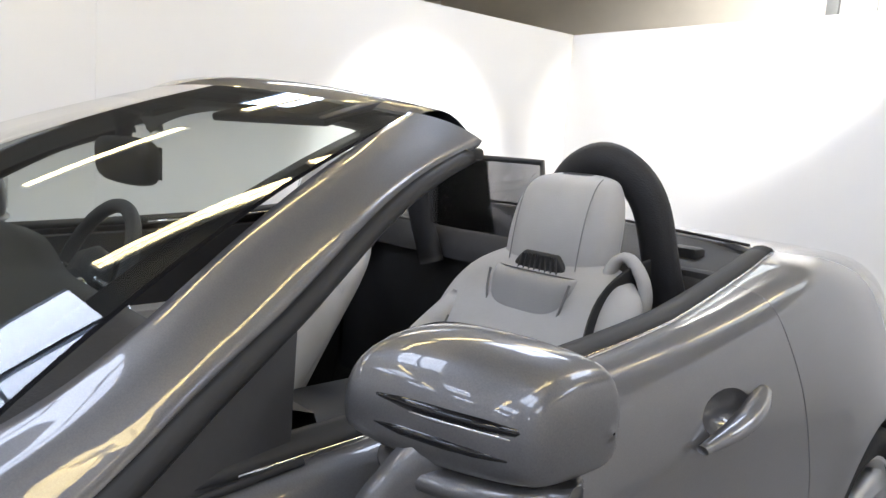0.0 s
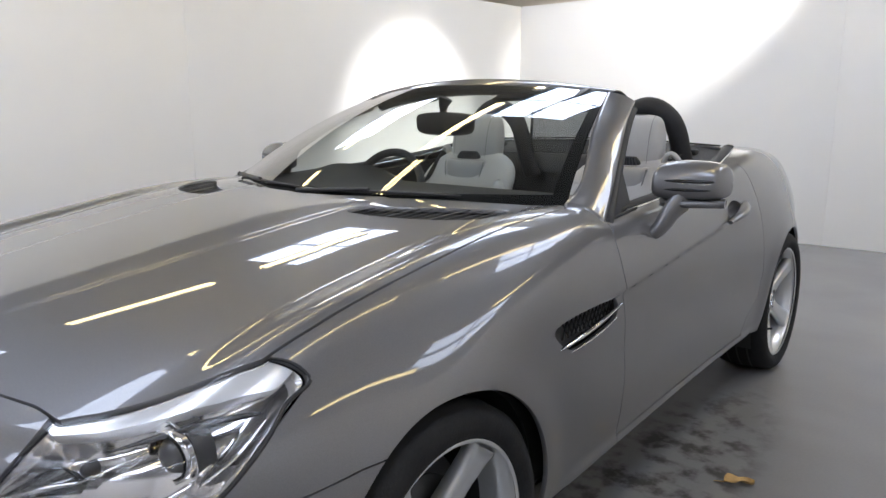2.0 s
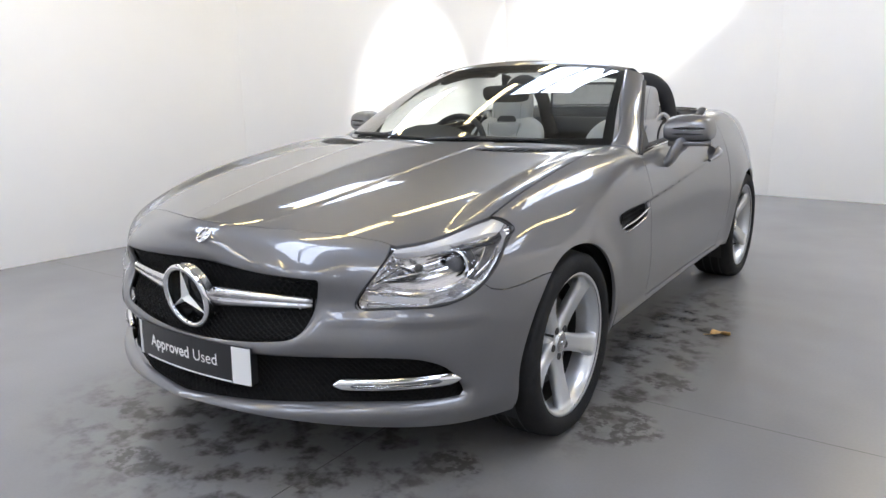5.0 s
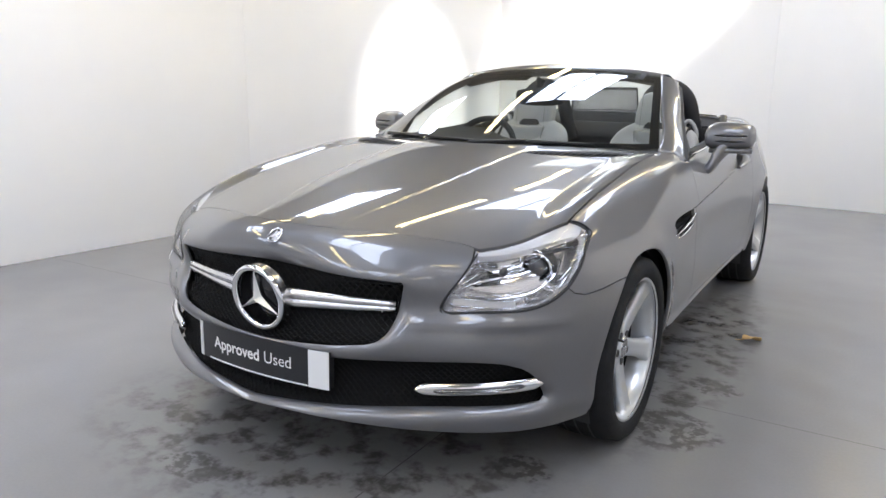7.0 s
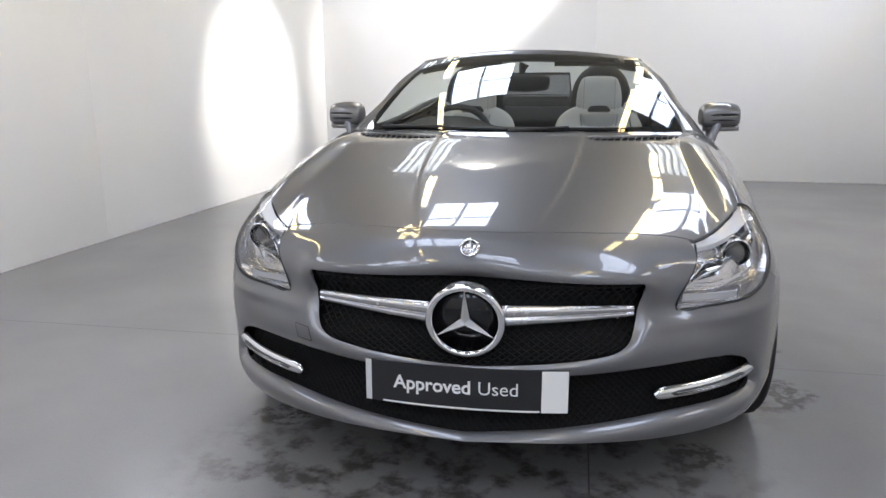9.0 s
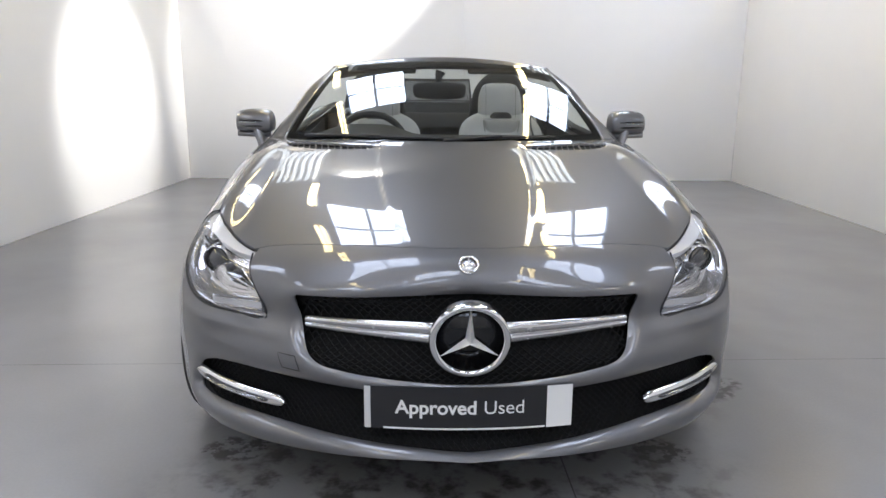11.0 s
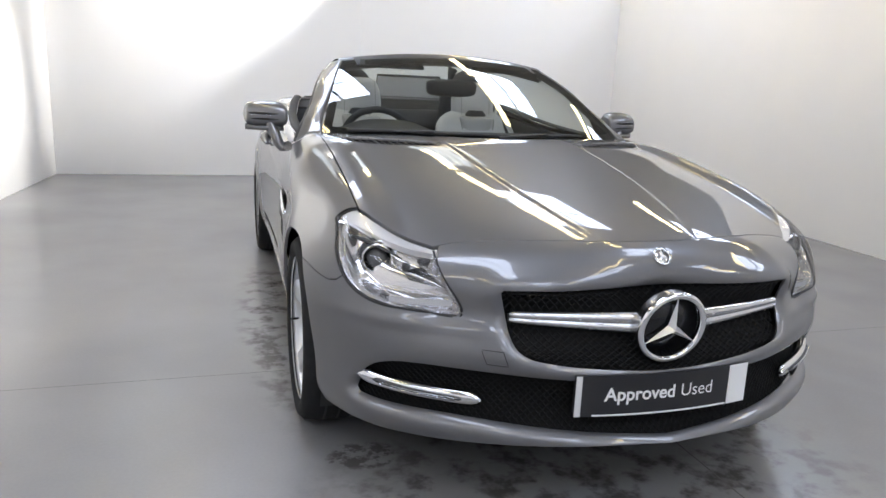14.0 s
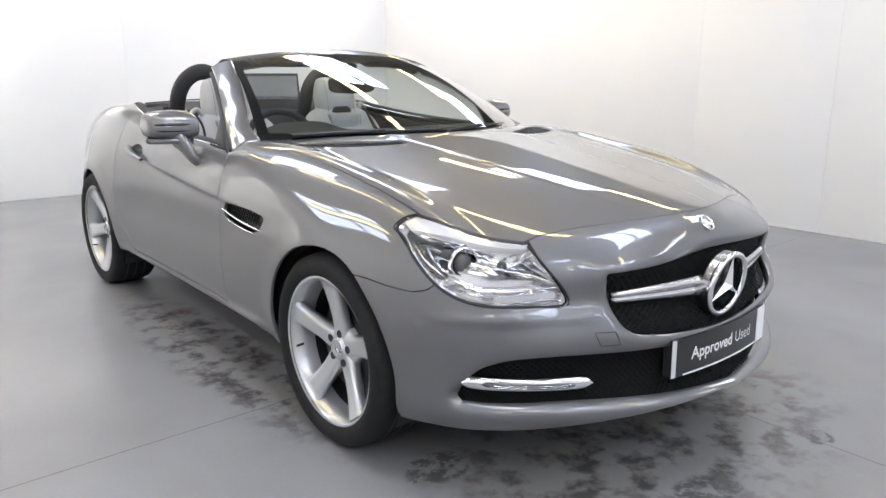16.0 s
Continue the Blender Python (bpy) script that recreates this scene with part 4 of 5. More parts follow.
lid_piece = lamp_piece.inside(lambda v: bonnet_edge(v) - np.interp(v[:, 1], [-.58, -.45, -.30, -.24], [.014, .040, .042, .03]))
LAMP_C = np.array([.708, -.452, .664])
LAMP_AIM = np.array([.20, -.975, -.02])
LAMP_AIM /= np.linalg.norm(LAMP_AIM)
LAMP_ROT = np.array(Vector(LAMP_AIM).to_track_quat("Y", "Z").to_matrix())
for sg in (1, -1):
    piece = lamp_piece if sg > 0 else lamp_piece.mirrored()
    lamp = piece.link("headlamp", LENS_GLASS, car, "large clear headlamp with a projector lens", rim=0)
    lamp.visible_shadow = False

    def deep(vv):
        g = np.clip(np.minimum(-lamp_g(vv), bonnet_edge(vv)) / .035, 0, 1)
        return .008 + .050 * g * g * (3 - 2 * g)

    def turned(profile, at, k=40):
        q, w = lathe(profile, k, "y")
        return (q @ LAMP_ROT.T + at) * (sg, 1, 1), w
    piece.moved(deep).renormed().link("reflector", REFLECTOR, lamp, "bright silver reflector bowl", rim=0)
    lid = lid_piece if sg > 0 else lid_piece.mirrored()
    lid.moved(.010).link("eyelid", LAMPGREY, lamp, "pale silver strip along the top", rim=.02)
    a, b = turned([(-.03, .0400), (.004, .0425), (.011, .0410), (.011, .0375), (-.02, .0355)], LAMP_C)
    part("projector_ring", a, b, CHROME, lamp)
    a, b = turned([(-.012, .0365), (.0115, .0362), (.012, .0335), (.0, .0315)], LAMP_C)
    part("projector_collar", a, b, GLOSSBLACK, lamp)
    a, b = turned([(-.012, .0325), (.0, .0295), (.010, .022), (.015, .012), (.0165, 0)], LAMP_C)
    part("projector_lens", a, b, CLEARLENS, lamp, "dark bulging projector lens")
    a, b = turned([(-.036, .052), (-.030, .0455), (-.006, .0440), (-.006, .0425)], LAMP_C)
    part("projector_shroud", a, b, LAMPDEEP, lamp)
    bowl_c = LAMP_C + np.array([-.020, .004, -.010])
    a, b = turned([(-.030, .030), (-.016, .046), (-.004, .0575), (.0, .0595), (.003, .0590), (.001, .0565)], bowl_c)
    part("bezel", a, b, LAMPDARK, lamp, "grey bowl round the projector")
    q = np.linspace(0, 2 * np.pi, 40, endpoint=False)
    rim_pts = (np.stack([.0595 * np.cos(q), 0 * q + .002, .0595 * np.sin(q)], 1) @ LAMP_ROT.T + bowl_c) * (sg, 1, 1)
    ring([tuple(p) for p in rim_pts], .0022, CHROME, "bowl_rim", lamp, k=6)
    # inner wedge for the main beam
    wedge = np.array([surf(p, z) - body_normal(surf(p, z)[None])[0] * d for p, z, d in ((45.0, .668, .030), (42.0, .684, .022), (37.4, .632, .016), (39.5, .628, .030), (44.0, .640, .036))]) * (sg, 1, 1)
    mid = wedge.mean(0) + np.array([0, .03, 0])
    part("main_beam_bowl", np.concatenate([wedge, mid[None]]), [(0, 1, 5), (1, 2, 5), (2, 3, 5), (3, 4, 5), (4, 0, 5)], LAMPDARK, lamp, "grey main-beam recess", smooth=False)
    bx, bf = tube_mesh(wedge[1:4], .0026, k=6, raw=True)
    part("wedge_edge", bx, bf, CHROME, lamp)
    spike = np.array([surf(p, z) - body_normal(surf(p, z)[None])[0] * .016 for p, z in ((37.6, .628), (41.5, .650), (44.6, .660))]) * (sg, 1, 1)
    bx, bf = tube_mesh(spike, [.0015, .0045, .002], 16, 6)
    part("reflector_blade", bx, bf, CHROME, lamp)
    spike = np.array([surf(44.4, .660) - body_normal(surf(44.4, .660)[None])[0] * .018, LAMP_C + LAMP_AIM * .004 - (.036, 0, 0)]) * (sg, 1, 1)
    bx, bf = tube_mesh(spike, .0018, 4, 6)
    part("reflector_blade", bx, bf, CHROME, lamp)
    ridge = np.array([surf(p, z) - body_normal(surf(p, z)[None])[0] * .018 for p, z in ((35.6, .603), (42, .607), (49, .614))]) * (sg, 1, 1)
    bx, bf = tube_mesh(ridge, .0024, 20, 6)
    part("indicator_ledge", bx, bf, CHROME, lamp)
    a, b = lathe([(-.012, .011), (.004, .011), (.010, .007), (.012, 0)], 16, "y")
    part("bulb", (a @ LAMP_ROT.T + surf(43.8, .662) * (1, 1, 1) + np.array([-.006, .035, 0])) * (sg, 1, 1), b, DARKGREY, lamp)
    # ribbed indicator strip along the bottom
    cells = []
    for i in range(16):
        ph = 36.2 + i * .68
        p = surf(ph, .583)
        n = body_normal(p[None])[0]
        cells.append((p - n * .016))
    rows = []
    for p in cells:
        for dz, dd in ((-.0085, .004), (-.0080, -.002), (.0080, -.002), (.0085, .004)):
            rows.append((p[0], p[1] + dd, p[2] + dz))
    ind = part("indicator", np.array(rows) * (sg, 1, 1), grid_faces(16, 4), LAMPGREY, lamp, "ribbed indicator strip", smooth=False)
    for i, p in enumerate(cells):
        bx, bf = tube_mesh(np.array([p + (0, -.002, -.0085), p + (0, -.002, .0085)]) * (sg, 1, 1), .0011, 2, 5)
        part("rib", bx, bf, REFLECTOR, ind)
    for dz in (-.0105, .0105):
        bx, bf = tube_mesh((np.array(cells) + (0, -.003, dz)) * (sg, 1, 1), .0018, k=6, raw=True)
        part("indicator_trim", bx, bf, CHROME, ind)
    # dark bar between lid and bowl, standing in for the shade in that gap
    ln = [surf(p, z) - body_normal(surf(p, z)[None])[0] * .022 for p, z in ((46.5, .700), (51, .716), (56, .725), (60.5, .722))]
    bx, bf = tube_mesh(np.array(ln) * (sg, 1, 1), [.002, .008, .011, .004], 20, 6, flat=.6)
    part("shadow_gap", bx, bf, LAMPDEEP, lamp)
    ln = [surf(p, z) - body_normal(surf(p, z)[None])[0] * .018 for p, z in ((54.5, .640), (58, .676), (61, .712))]
    bx, bf = tube_mesh(np.array(ln) * (sg, 1, 1), [.003, .007, .004], 20, 6, flat=.5)
    part("blade", bx, bf, CHROME, lamp)
    fr = [surf(p, z) - body_normal(surf(p, z)[None])[0] * .0025 for p, z in ((40.9, .711), (37.3, .650), (34.3, .5605), (39, .5600), (45, .5650), (51.3, .5805), (55.5, .6155), (58.2, .651), (61.3, .696), (63.9, .729))]
    fr += [np.array([x, y, float(body_top(x, y)) - .0025]) for x, y in ((.792, -.256), (.772, -.262), (.752, -.277), (.738, -.292))]
    bx, bf = tube_mesh(np.array(fr) * (sg, 1, 1), [.003, .0034, .0038, .0046, .0046, .0044, .004, .003], 90, 6)
    part("lamp_seal", bx, bf, SEAL, lamp)

# bonnet louvres
for sg in (1, -1):
    pc = louvre_piece if sg > 0 else louvre_piece.mirrored()
    lv = pc.moved(.016).link("bonnet_louvre", MESH, car, "black slatted bonnet louvre", rim=0)
    for i in range(13):
        x = .315 + i * .0265
        y0 = np.interp(x, [.298, .40, .50, .59, .65], [.298, .303, .333, .384, .455])
        y1 = np.interp(x + .02, [.300, .36, .43, .52, .625, .668], [.366, .392, .430, .492, .562, .556])
        a = np.array([x, y0 + .003, hood_height(x, y0) - .005])
        b = np.array([x + .02, y1 - .003, hood_height(x + .02, y1) - .004])
        c = (a + b) / 2 + (-.004, .002, .000)
        bx, bf = tube_mesh(np.array([a, c, b]) * (sg, 1, 1), [.002, .0028, .0015] if i % 4 else [.004, .0045, .003], 10, 6, flat=.6)
        part("slat", bx, bf, BLACK, lv)

# wing vents with chrome fins
for sg in (1, -1):
    pc = vent_piece if sg > 0 else vent_piece.mirrored()
    wv = pc.moved(.024).link("wing_vent", BLACK, car, "black mesh wing vent with a chrome fin", rim=0)
    for (ya, za), (yb, zb), r in (((.395, .636), (.735, .666), .0085), ((.44, .617), (.70, .637), .005)):
        mid = side_at((ya + yb) / 2, (za + zb) / 2 - .004)
        pts = np.array([side_at(ya, za), mid, side_at(yb, zb)]) + (.002, 0, 0)
        bx, bf = tube_mesh(pts * (sg, 1, 1), [r * .5, r, r, r * .35], 18, 8, flat=.7)
        part("fin", bx, bf, CHROME, wv)
    ms = []
    for i in range(13):
        y = .43 + i * .022
        ms.append(tube_mesh((np.array([side_at(y, .69), side_at(y + .03, .645)]) - (.014, 0, 0)) * (sg, 1, 1), .0022, 2, 5))
        ms.append(tube_mesh((np.array([side_at(y + .03, .69), side_at(y, .645)]) - (.014, 0, 0)) * (sg, 1, 1), .0022, 2, 5))
    bx, bf = join(*ms)
    part("vent_mesh", bx, bf, MESH, wv)

# ---- wheels
def spoke_mesh():
    rows = []
    for r, w, x, t in ((.035, .036, .058, .04), (.065, .0345, .060, .04), (.10, .0305, .066, .036), (.15, .032, .077, .034), (.20, .0365, .090, .032), (.226, .045, .097, .03)):
        sec = [(-1, -1), (-1.02, .2), (-.86, .82), (-.55, 1.0), (-.2, .93), (.2, .93), (.55, 1.0), (.86, .82), (1.02, .2), (1, -1)]
        rows.append([(x + (b - 1) * t * .5, a * w, r) for a, b in sec])
    return np.array(rows).reshape(-1, 3), grid_faces(6, 10, False, True) + [tuple(range(50, 60))]


def build_wheel(x, y, sg, radius, spin):
    tyre_prof = [(-.098, .238), (-.112, .247), (-.119, .268), (-.116, .292), (-.100, .307), (-.06, radius), (-.02, radius + .001), (.02, radius + .001), (.06, radius),
                 (.100, .307), (.1155, .292), (.119, .268), (.112, .247), (.100, .238)]
    a, b = lathe([(.104, .234), (.108, .241), (.104, .244), (.098, .238), (.088, .228), (.055, .222), (.02, .217)], 64, "x")
    rm = part("wheel", a, b, ALLOY, car, "silver five-spoke alloy wheel with a black tyre")
    rm.matrix_world = pose(x * sg, y, .311, 0, 0, 0 if sg > 0 else 180) @ pose(0, 0, 0, spin)
    a, b = lathe(tyre_prof, 72, "x")
    part("tyre", a, b, TYRE, rm, "black low-profile tyre")
    for g in (-.045, 0, .045):
        a, b = lathe([(g - .004, radius + .0022), (g + .004, radius + .0022)], 72, "x")
        part("tread_groove", a, b, SEAL, rm)
    sv, sf = spoke_mesh()
    for i in range(5):
        m = np.array(Matrix.Rotation(radians(72 * i), 3, "X"))
        part("spoke", sv @ m.T, sf, ALLOY, rm)
    a, b = lathe([(.0, .080), (.040, .076), (.052, .062), (.056, .040), (.062, .038), (.064, .034)], 40, "x")
    part("hub", a, b, ALLOY, rm)
    a, b = lathe([(.062, .0355), (.0665, .033), (.0675, .027), (.066, .024), (.0665, .012), (.0665, 0)], 32, "x")
    cp = part("hub_cap", a, b, SATIN, rm)
    for i in range(3):
        q = radians(90 + 120 * i)
        bx, bf = tube_mesh([(.0675, 0, 0), (.0675, .022 * math.cos(q), .022 * math.sin(q))], [.0028, .0008], 4, 6)
        part("cap_star", bx, bf, CHROME, cp)
    for i in range(5):
        q = radians(90 - 8 + 72 * i)
        at = np.array([0, .0520 * math.cos(q), .0495 * math.sin(q)])
        a, b = lathe([(.050, .0125), (.0615, .0125), (.0612, .010), (.0605, .0085), (.0605, 0)], 16, "x")
        part("wheel_bolt", a + at, b, BLACK, rm)
    q = radians(90 + 100)
    bx, bf = tube_mesh([(.085, .185 * math.cos(q), .185 * math.sin(q)), (.112, .176 * math.cos(q), .176 * math.sin(q))], .0045, 3, 8)
    part("valve", bx, bf, SEAL, rm)
    # disc, inner rim and backing are black to paint the shade behind the spokes
    a, b = lathe([(.0, .06), (.015, .062), (.02, .075), (.02, .148), (.008, .148), (.008, .06)], 48, "x")
    part("brake_disc", a, b, BLACK, rm, "brake disc, coloured black for the shade behind the spokes")
    a, b = lathe([(.02, .2165), (-.09, .214), (-.10, .238)], 48, "x")
    part("inner_barrel", a, b, BLACK, rm, "inside of the rim, coloured black for the shade there")
    a, b = lathe([(-.02, .19), (-.02, .05)], 40, "x")
    part("backing", a, b, BLACK, rm)
    return rm


for sg in (1, -1):
    build_wheel(.772, 0, sg, .314, -36 if sg > 0 else 0)
    build_wheel(.772, 2.43, sg, .314, 20 if sg > 0 else 31)
    for yc, r0 in ((0, .349), (2.43, .346)):
        rows = []
        for q in np.linspace(-25, 205, 40):
            c, s = math.cos(radians(q)), math.sin(radians(q))
            for xx in (.845, .70, .45):
                rows.append((xx * sg, yc + r0 * c, .31 + r0 * s))
        part("wheel_housing", rows, grid_faces(40, 3), BLACK, car)

# ---- screen, pillars, header
def pane_at(u, w):
    """The windscreen: u across from -1 to 1, w up from 0 to 1."""
    b = np.array([u * .70, .435 + .305 * u * u, .922])
    t = np.array([u * .528, 1.215 + .10 * u * u, 1.250 - .035 * u * u])
    p = b * (1 - w) + t * w
    k = 4 * w * (1 - w)
    return p + (0, -.010 * k, .0225 * k)


n_u, n_w = 49, 25
vv = [pane_at(u, w) for u in np.linspace(-1, 1, n_u) for w in np.linspace(-.03, 1, n_w)]
screen = part("windscreen", vv, grid_faces(n_u, n_w), SCREEN_GLASS, car, "clear raked windscreen")
screen.visible_shadow = False
for nm, us, ws in (("top_band", np.linspace(-1, 1, 41), np.linspace(.905, 1.0, 4)), ("side_band", np.linspace(-1, -.950, 4), np.linspace(0, 1, 25)),
                   ("side_band", np.linspace(.950, 1, 4), np.linspace(0, 1, 25)), ("base_band", np.linspace(-1, 1, 41), np.linspace(-.03, .045, 4))):
    part(nm, [pane_at(u, w) - (0, -.003, .004) for u in us for w in ws], grid_faces(len(us), len(ws)), GLOSSBLACK, screen)
for sg in (1, -1):
    inner = list(curve3([(.702, .724, .917), (.696, .80, .948), (.668, .90, 1.003), (.620, 1.02, 1.074), (.576, 1.15, 1.144), (.532, 1.305, 1.217)], 40))
    outer = curve3([(.809, .750, .8735), (.786, .818, .906), (.758, .898, .952), (.718, 1.01, 1.010), (.664, 1.170, 1.108), (.592, 1.395, 1.186)], 40)
    seam_row = [np.array([x, y, max(float(body_top(x, y)) + .001, z)]) for x, y, z in (inner[0] * (1 - s) + outer[0] * s for s in np.linspace(0, 1, 11))]
    rows = [[p - (0, 0, .035) for p in seam_row] + [outer[0] - (.03, 0, .05), inner[0] * .5 + outer[0] * .5 - (0, 0, .06), inner[0] - (0, 0, .04)]]
    for row, (a, b) in enumerate(zip(inner, outer)):
        d = b - a
        bow = .004 + .005 * min(1, row / 12)
        nrm = np.cross(d, (inner[-1] - inner[0]))
        nrm /= np.linalg.norm(nrm)
        if nrm[0] < 0:
            nrm = -nrm
        ln = np.linalg.norm(d)
        sec = [a + d * s + nrm * bow * math.sin(math.pi * s) ** .8 for s in np.linspace(0, 1, 11)]
        mixin = max(0, 1 - row / 10)
        mixin = mixin * mixin * (3 - 2 * mixin)
        sec = [p * (1 - mixin) + (q + (a - inner[0]) * (1 - s) + (b - outer[0]) * s) * mixin for p, q, s in zip(sec, seam_row, np.linspace(0, 1, 11))]
        sec += [b - nrm * .012, a + d * .5 - nrm * .030, a - nrm * .012]
        rows.append(sec)
    a = np.array(rows) * (sg, 1, 1)
    part("a_pillar", a.reshape(-1, 3), grid_faces(41, 14, False, True), PAINT, car, "grey painted windscreen pillar")
    # black window seal behind the pillar, and the black corner panel
    sl = np.concatenate([[outer[0] - (.012, -.02, .030)], outer[1:37] + np.array([-.006, .013, -.010])])
    bx, bf = tube_mesh(sl * (sg, 1, 1), [.020, .016, .016], k=8, raw=True, flat=.7)
    part("pillar_seal", bx, bf, SEAL, car)
    strip = np.array([(x, y, float(body_top(x, y)) + .002) for x, y in ((.806, .760), (.800, .84), (.793, .92), (.788, .99))]) * (sg, 1, 1)
    bx, bf = tube_mesh(strip, .0045, 20, 6)
    part("door_gap_seal", bx, bf, SEAL, car)
    tri = np.array([(.804, .770, .872), (.716, 1.025, 1.012), (.782, .980, .872), (.770, .775, .866), (.694, 1.03, 1.006), (.757, .985, .868)]) * (sg, 1, 1)
    part("corner_panel", tri, [(0, 1, 2), (3, 5, 4), (0, 3, 4, 1), (1, 4, 5, 2), (0, 2, 5, 3)], BLACK, car, "black triangular corner panel", smooth=False)
rows, und = [], []
for u in np.linspace(-1.015, 1.015, 45):
    f0 = pane_at(u, 1.0)
    r0 = np.array([u * .565, 1.335 + .055 * u * u, 1.252 - .060 * u * u])
    sec = [f0 + (0, -.006, -.004)] + [f0 * (1 - s) + r0 * s + np.array([0, 0, .020 * math.sin(math.pi * s)]) for s in np.linspace(0.02, 1, 8)] + [r0 + (0, .004, -.012)]
    rows.append(sec)
    und.append([f0 + (0, .012, -.010), f0 + (0, .03, -.034), r0 + (0, -.01, -.040), r0 + (0, .002, -.010)])
part("screen_header", np.array(rows).reshape(-1, 3), grid_faces(45, 10), PAINT, car, "grey painted windscreen header rail")
part("header_trim", np.array(und).reshape(-1, 3), grid_faces(45, 4), BLACK, car)
for sg in (1, -1):
    box("roof_latch", (.572 * sg, 1.392, 1.166), (.024, .04, .018), BLACK, car, bevel=.006)

# wipers
for x0, x1, yo in ((-.60, .05, 0), (-.02, .46, 0)):
    pts = [pane_at(x0 / .69, .012) + (0, -.003, .006), pane_at((x0 + x1) / 2 / .69, .020) + (0, -.003, .007), pane_at(x1 / .69, .014) + (0, -.003, .006)]
    bx, bf = tube_mesh(pts, [.0025, .0048, .0048, .0025], 24, 6)
    wp = part("wiper", bx, bf, BLACK, car, "black wiper blade lying on the screen base")
    bx, bf = tube_mesh([pts[1] + (0, -.004, .006), pts[0] + (0, -.02, -.004)], [.005, .008], 8, 8)
    part("wiper_arm", bx, bf, BLACK, wp)
# scuttle between bonnet and glass
rows = []
for x in np.linspace(-.70, .70, 41):
    y0 = float(np.interp(abs(x), [0, .15, .30, .40, .48, .55, .62, .70], [.402, .422, .487, .552, .618, .680, .735, .752]))
    z0 = float(hood_height(x, y0))
    p = pane_at(x / .69, .0)
    rows.append([(x, y0 - .015, z0 - .022), (x, y0 + .02, z0 - .026), (x, p[1] + .01, p[2] - .004)])
part("scuttle", np.array(rows).reshape(-1, 3), grid_faces(41, 3), BLACK, car, "black plastic scuttle panel")

# ---- door mirrors
MX = [.812, .820, .855, .920, .975, 1.001, 1.008]
MZ = [.004, .043, .060, .062, .056, .040, .0015]
MY = [1.085, 1.088, 1.097, 1.112, 1.130, 1.142, 1.147]


def mirror_front(x, zz):
    hz, cy = float(np.interp(x, MX, MZ)), float(np.interp(x, MX, MY))
    s = np.clip((zz - .955) / (hz * 1.06), -.96, .96)
    return cy - .085 * min(1, hz / .05) * (1 - abs(s) ** 2.4) ** .45


for sg in (1, -1):
    rows = []
    n_s, k = 30, 28
    tt = np.linspace(0, 1, len(MX))
    for t in np.linspace(0, 1, n_s):
        cx, hz, cy = (float(spline(tt, m)(t)) for m in (MX, MZ, MY))
        for q in np.linspace(0, 2 * np.pi, k, endpoint=False):
            c, s = math.cos(q), math.sin(q)
            c, s = math.copysign(abs(c) ** (.85 if s > 0 else .55), c), math.copysign(abs(s) ** (.8 if s > 0 else .62), s)
            depth = (.085 if c < 0 else .022) * min(1, hz / .05)
            low = .74 if s < 0 else 1.10
            rows.append((cx, cy + depth * c, .950 + hz * s * low))
    vv = np.array(rows) * (sg, 1, 1)
    ff = grid_faces(n_s, k, False, True) + [tuple(range(k)), tuple((n_s - 1) * k + i for i in range(k))]
    mir = part("door_mirror", vv, ff, PAINT, car, "grey painted door mirror with an indicator slot")
    for zz, rr, x0, x1, mt, nm in ((.964, .0058, .858, .994, GLOSSBLACK, "slot"), (.9575, .0028, .880, .988, SATIN, "indicator"), (.940, .0052, .846, .990, GLOSSBLACK, "slot")):
        pts = [(x * sg, mirror_front(x, zz) + .002, zz) for x in np.linspace(x0, x1, 12)]
        bx, bf = tube_mesh(pts, [rr * .3, rr, rr, rr, rr * .4], k=6, raw=True)
        part(nm, bx, bf, mt, mir)
    # lower tray and the arm down to the door
    rows = []
    for t in np.linspace(0, 1, 16):
        x, cy = .832 + t * .170, 1.089 + t * .052
        w = math.sin(math.pi * (.004 + .992 * t)) ** .4
        for q in np.linspace(0, 2 * np.pi, 16, endpoint=False):
            c, s = math.cos(q), math.sin(q)
            rows.append((x, cy - .031 + .056 * w * math.copysign(abs(c) ** .7, c), .899 + .013 * math.copysign(abs(s) ** .6, s)))
    part("lower_tray", np.array(rows) * (sg, 1, 1), grid_faces(16, 16, False, True) + [tuple(range(16)), tuple(240 + i for i in range(16))], PAINT, mir)
    bx, bf = tube_mesh(np.array([(.828, 1.005, .806), (.852, 1.012, .826), (.868, 1.032, .862), (.885, 1.072, .902)]) * (sg, 1, 1), [.020, .022, .025, .032], 22, 12, up=(0, 1, 0), flat=1.8)
    part("mirror_foot", bx, bf, PAINT, mir)
    part("mirror_glass", np.array([(.838, 1.118, .916), (.972, 1.158, .916), (.972, 1.158, .990), (.838, 1.118, 1.0)]) * (sg, 1, 1), [(0, 1, 2, 3)], MIRROR, mir, smooth=False)

